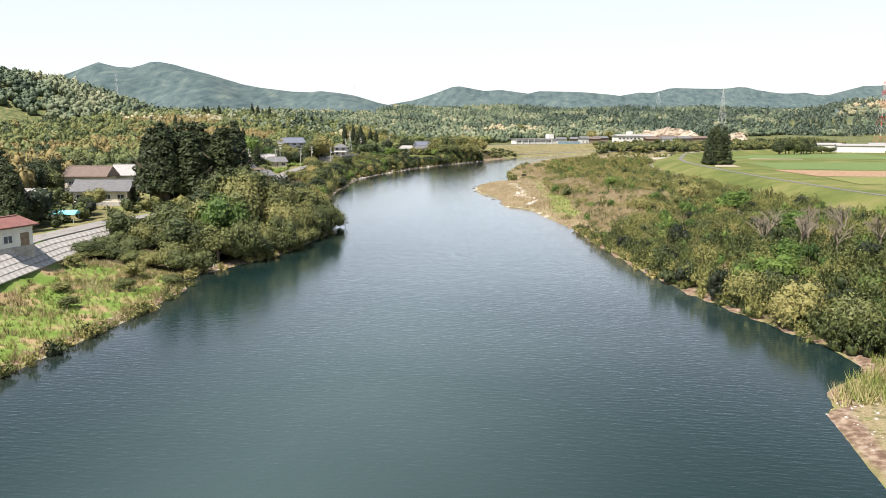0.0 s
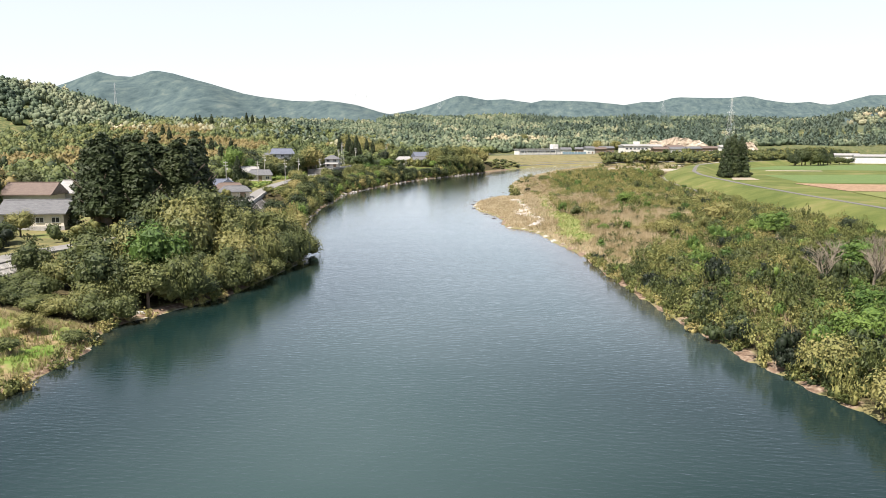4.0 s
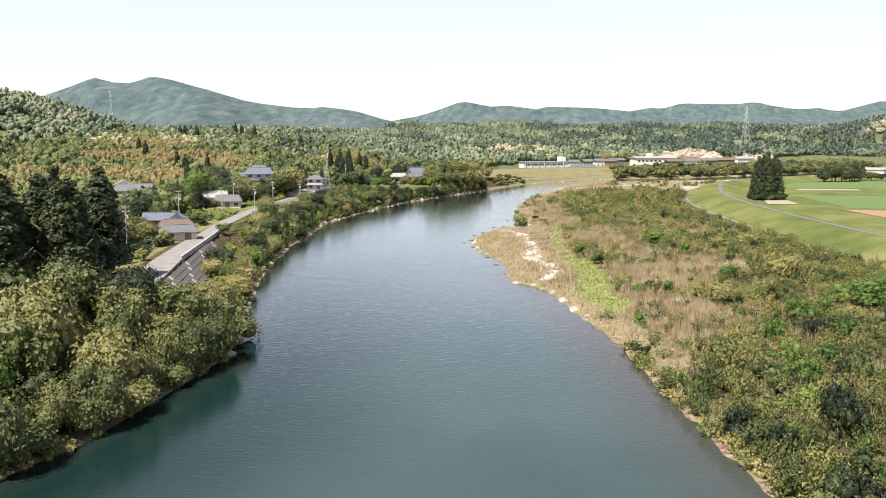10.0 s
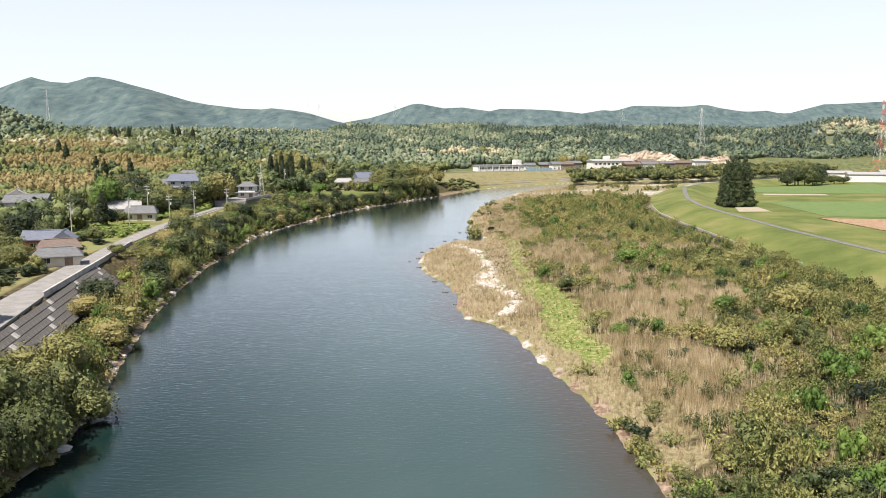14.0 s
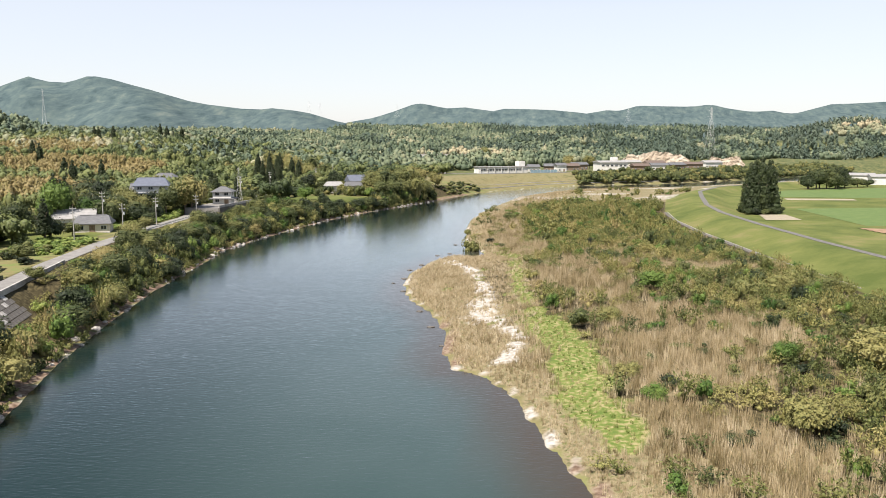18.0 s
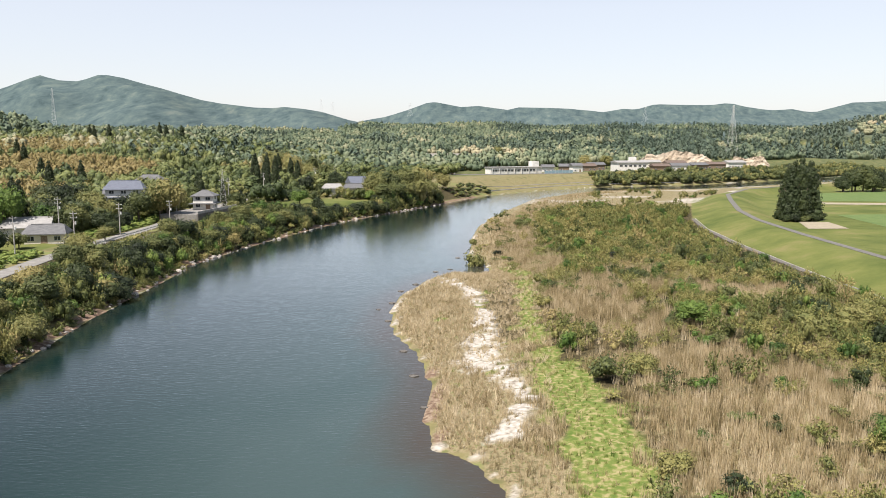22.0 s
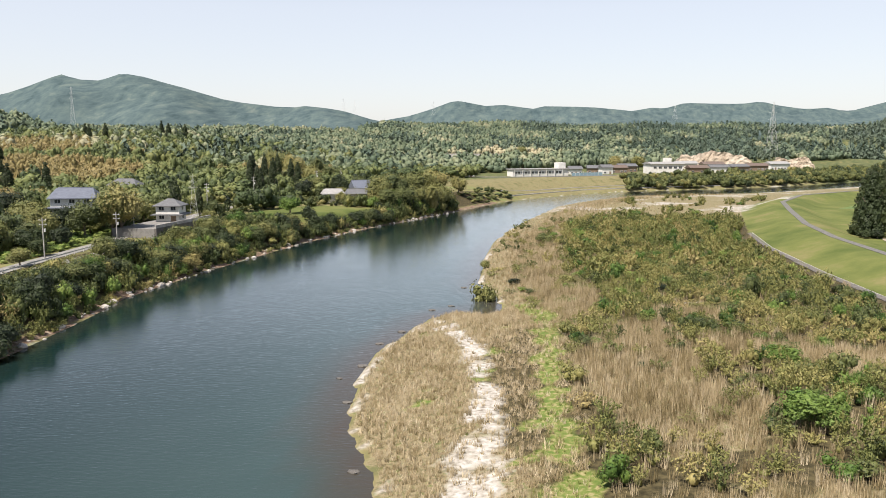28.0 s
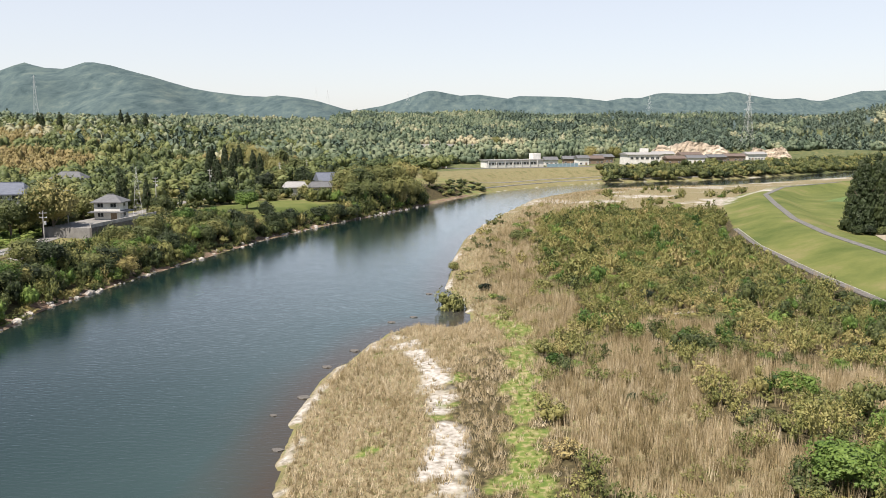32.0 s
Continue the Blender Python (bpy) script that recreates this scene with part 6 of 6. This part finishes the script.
plant(dusky, [(-60, 128, 8, 9), (-66, 135, 8, 9), (-63, 146, 10, 10), (-66, 155, 9, 9), (-57, 168, 8, 8), (-60, 180, 7, 7), (-88, 330, 4, 6), (-91, 352, 5, 6), (-90, 372, 5, 7), (-88, 395, 5, 7), (-86, 412, 5, 7), (-83, 428, 5, 6), (-80, 300, 4, 6), (-124, 353, 8, 9), (-131, 357, 10, 9), (-118, 361, 6, 7), (-113, 357, 4, 5), (-137, 371, 12, 11), (-128, 367, 9, 9), (-146, 380, 13, 11), (-147, 393, 12, 10), (-123, 405, 7, 8), (-126, 433, 9, 9), (-122, 322, 7, 8), (-136, 329, 9, 9), (-127, 295, 8, 9), (-121, 281, 8, 8), (-117, 258, 7, 8), (-108, 247, 6, 7), (-101, 235, 6, 7), (-118, 372, 5, 6), (-113, 444, 6, 7), (-111, 528, 9, 9), (-104, 560, 10, 10), (-96, 565, 9, 9), (-84, 570, 9, 9), (-134, 415, 9, 9), (-128, 388, 9, 9), (-119, 399, 8, 9), (-128, 183, 9, 9), (-133, 196, 10, 10), (-92, 150, 4, 5), (-98, 147, 5, 6), (168, 616, 9, 11), (174, 619, 12, 12), (181, 622, 13, 13), (188, 624, 12, 12), (184, 616, 9, 11), (196, 634, 8, 11), (206, 640, 6, 10), (214, 645, 5, 9), (85, 441, 2.4, 4), (88, 440, 2.8, 4.4), (91.5, 441, 2.4, 4), (94.5, 443, 2.8, 4.4), (97.5, 446, 2.4, 4), (100, 450, 2.6, 4)], "dark evergreen tree close beside a house", "evergreen trees")
plant(dusky, [(-73, 131, 6, 6.5)], "dark cone-shaped bush below the concrete wall", "evergreen trees")

def on_bank(x, y):
    d = along(LEFT_BANK, np.array([[x, y]], float))
    return 2 < d[0][0] < 9 and d[1][0] > 0


plant(dusky, spread(63, 34, -98, -52, 225, 520, 4, 6.5, 5.5, 8, on_bank), "dark rounded tree on the river bank", "trees on the bank")
clear(dusky)
honey = tree_maker("golden_tree", LEAF, CROWN, 0.14, "large golden green tree", tint=0.66)
plant(honey, [(-115, 393, 13.5, 12), (-58, 566, 11, 11), (-50, 577, 9, 9), (-66, 580, 12, 12), (-58, 149, 11, 10), (-52, 176, 8, 8), (-56, 190, 6, 7), (-142, 604, 17, 14), (-153, 612, 18, 15), (40, 835, 12, 12), (60, 850, 12, 12), (-40, 960, 14, 14)], "broad golden green tree with a rounded crown", "golden trees")
plant(honey, spread(64, 16, -98, -50, 190, 440, 3.5, 5.5, 5, 7, on_bank), "golden green bush on the river bank", "trees on the bank")
clear(honey)
round_ = tree_maker("round_bush", LEAF, SHRUB, -0.25, "round dense bush", "bush", 0.42)
plant(round_, [(-15, 354, 4.6, 6.4)], "round dense olive bush standing at the water's edge", "bushes of the flood plain")
clear(round_)
fresh = tree_maker("bright_green_tree", BRIGHT, CROWN[:3], 0.14, "bright green tree")
plant(fresh, [(-56, 136, 11, 10), (-135, 345, 14, 10), (-128, 352, 9, 9), (-95, 466, 6, 8), (-88, 200, 4, 5), (-90, 186, 4, 5), (49, 205, 6, 8), (24, 283, 4.2, 6.5), (33, 236, 3, 4), (14, 221, 2.2, 3.5), (50, 160, 6, 8), (36, 118, 5, 7), (27, 305, 3, 5), (40, 128, 5, 6), (-95, 420, 5, 6), (-90, 380, 5, 7), (-93, 345, 5, 6)], "bright fresh green tree", "bright green trees")
clear(fresh)
wide = tree_maker("spreading_bush", LEAF, CROWN[2:], 0.0, "wide spreading olive bush", "bush", 0.52)
plant(wide, [(43, 232, 5.5, 8.5), (46, 238, 4.5, 7), (27, 211, 4, 6), (12, 229, 2.6, 3.8), (52, 288, 4, 6), (48, 284, 4, 6), (44, 280, 3.6, 6), (40, 278, 3.6, 6), (56, 284, 3.6, 6), (-6, 433, 3, 6), (1, 365, 2.6, 4), (13, 258, 3, 4.5), (22, 375, 3, 5), (39, 357, 3, 5), (-19, 392, 2, 2.6), (10, 470, 3, 6), (25, 486, 3, 6), (40, 500, 3, 6), (30, 108, 5, 7), (33, 98, 5.5, 7), (37, 90, 5.5, 7)], "wide spreading olive bush", "bushes of the flood plain")
clear(wide)


def bare_tree(x, y, h, seed):
    """A leafless grey tree: limbs that fork four times."""
    o = thing("bare_tree", pose(x, y, ground_z(x, y)), "grey leafless tree with dense fine twigs", "tree", "bare trees")
    g = np.random.RandomState(seed)
    big_, fine_ = bmesh.new(), bmesh.new()

    def fork(a, d, ln, r, depth):
        b = a + d * ln
        rod(big_ if depth < 2 else fine_, a, b, r, r * 0.65, 5 if depth < 2 else 3)
        if depth < 4:
            for q in range(3 if depth else 6):
                nd = (d + Vector((g.rand() - 0.5, g.rand() - 0.5, g.rand() * 0.5 - 0.15)) * 1.6).normalized()
                fork(b if q else a.lerp(b, 0.7), nd, ln * (0.6 + 0.2 * g.rand()), r * 0.55, depth + 1)

    fork(Vector((0, 0, -0.3)), Vector((0, 0, 1)), h * 0.26, h * 0.028, 0)
    part("trunk", big_, TWIG, o)
    part("twig_spray", fine_, TWIG, o)


for k, (x, y, h) in enumerate([(45, 157, 10), (50, 150, 11), (54, 163, 10), (47, 144, 10), (57, 153, 11), (42, 149, 9), (60, 144, 10), (52, 141, 9)]):
    bare_tree(x, y, h, 70 + k)


# ---- rocks, boat, islet ----
def rock_mesh(seed, mat):
    g = np.random.RandomState(seed)
    bm = bmesh.new()
    bmesh.ops.create_icosphere(bm, subdivisions=1, radius=1)
    for v in bm.verts:
        v.co = Vector((v.co.x * (0.8 + 0.5 * g.rand()), v.co.y * (0.7 + 0.5 * g.rand()), v.co.z * (0.45 + 0.3 * g.rand())))
    me = bpy.data.meshes.new("rock")
    bm.to_mesh(me)
    bm.free()
    me.materials.append(mat)
    return me


pale_rocks, dark_rocks = [rock_mesh(80 + k, ROCK) for k in range(4)], [rock_mesh(90 + k, DARKROCK) for k in range(3)]
g = np.random.RandomState(12)
lb = [Vector((x, y, 0)) for x, y in LEFT_BANK if 168 < y < 560]
for a, b in zip(lb[:-1], lb[1:]):
    d = (b - a).normalized()
    side = Vector((-d.y, d.x, 0))
    for q in range(int((b - a).length / 1.5)):
        c = a + d * (q * 1.5 + g.rand()) + side * (g.rand() * 1.8 - 0.3)
        if waves(np.array([c.x]), np.array([c.y]), 16, 71)[0] < 0.1 and g.rand() < 0.75:
            continue
        o = new("rock", pale_rocks[q % 4])
        s = 0.3 + 0.6 * g.rand() ** 2
        o.matrix_world = Matrix.Translation((c.x, c.y, max(0.0, ground_z(c.x, c.y)) + 0.05)) @ Matrix.Rotation(g.rand() * 6, 4, "Z") @ Matrix.Diagonal((s, s, s, 1))
        tagged(o, "pale angular rock at the water's edge", "rock", "rocks along the bank")
for k, (x, y, s) in enumerate([(-27.5, 306, 0.6), (-16.2, 260, 0.5), (-19.5, 272, 0.5), (-28, 318, 0.5), (-25.5, 291, 0.5), (-26, 326, 0.6), (-24, 343, 0.5), (-21, 347, 0.5), (-13, 248, 0.4), (-21, 366, 0.5), (-8, 330, 0.4), (-29, 300, 0.35)]):
    o = new("rock", dark_rocks[k % 3])
    o.matrix_world = Matrix.Translation((x, y, 0.02)) @ Matrix.Diagonal((s * 1.4, s, s * 0.7, 1))
    tagged(o, "dark wet rock standing in the shallows", "rock", "rocks in the water")

for k in range(150):
    x, y, s = 27.2 + 6.5 * g.rand(), 46 + 26 * g.rand(), 0.06 + 0.14 * g.rand() ** 2
    o = new("rock", pale_rocks[k % 4])
    o.matrix_world = Matrix.Translation((x, y, ground_z(x, y))) @ Matrix.Rotation(g.rand() * 6, 4, "Z") @ Matrix.Diagonal((s, s, s, 1))
    tagged(o, "small pale stone on the gravel bar", "rock", "stones of the gravel bar")

boat = thing("rowing_boat", pose(-55.0, 125.5, 0.0, 0, 0, 20), "small pale grey rowing boat moored at the bank", "boat")
bm = bmesh.new()
sec = []
for q in range(9):
    t = q / 8
    wdt = 0.62 * (1 - max(0, (t - 0.45) / 0.55) ** 2.2) + 0.03
    sheer = 0.42 + 0.25 * max(0, t - 0.5)
    sec.append([bm.verts.new((-2.2 + 4.4 * t, yy * wdt, zz)) for yy, zz in ((-1, sheer), (-0.75, -0.05), (0.75, -0.05), (1, sheer), (0.88, sheer), (0.65, 0.08), (-0.65, 0.08), (-0.88, sheer))])
for a, b in zip(sec[:-1], sec[1:]):
    for k in range(8):
        bm.faces.new((a[k], b[k], b[(k + 1) % 8], a[(k + 1) % 8]))
bm.faces.new(sec[0])
bm.faces.new(sec[-1][::-1])
bmesh.ops.recalc_face_normals(bm, faces=bm.faces[:])
part("hull", bm, WHITE, boat)
for xx in (-1.3, 0.1):
    part("thwart", cuboid(bmesh.new(), xx, 0, 0.3, 0.25, 1.0, 0.05), WOOD, boat)
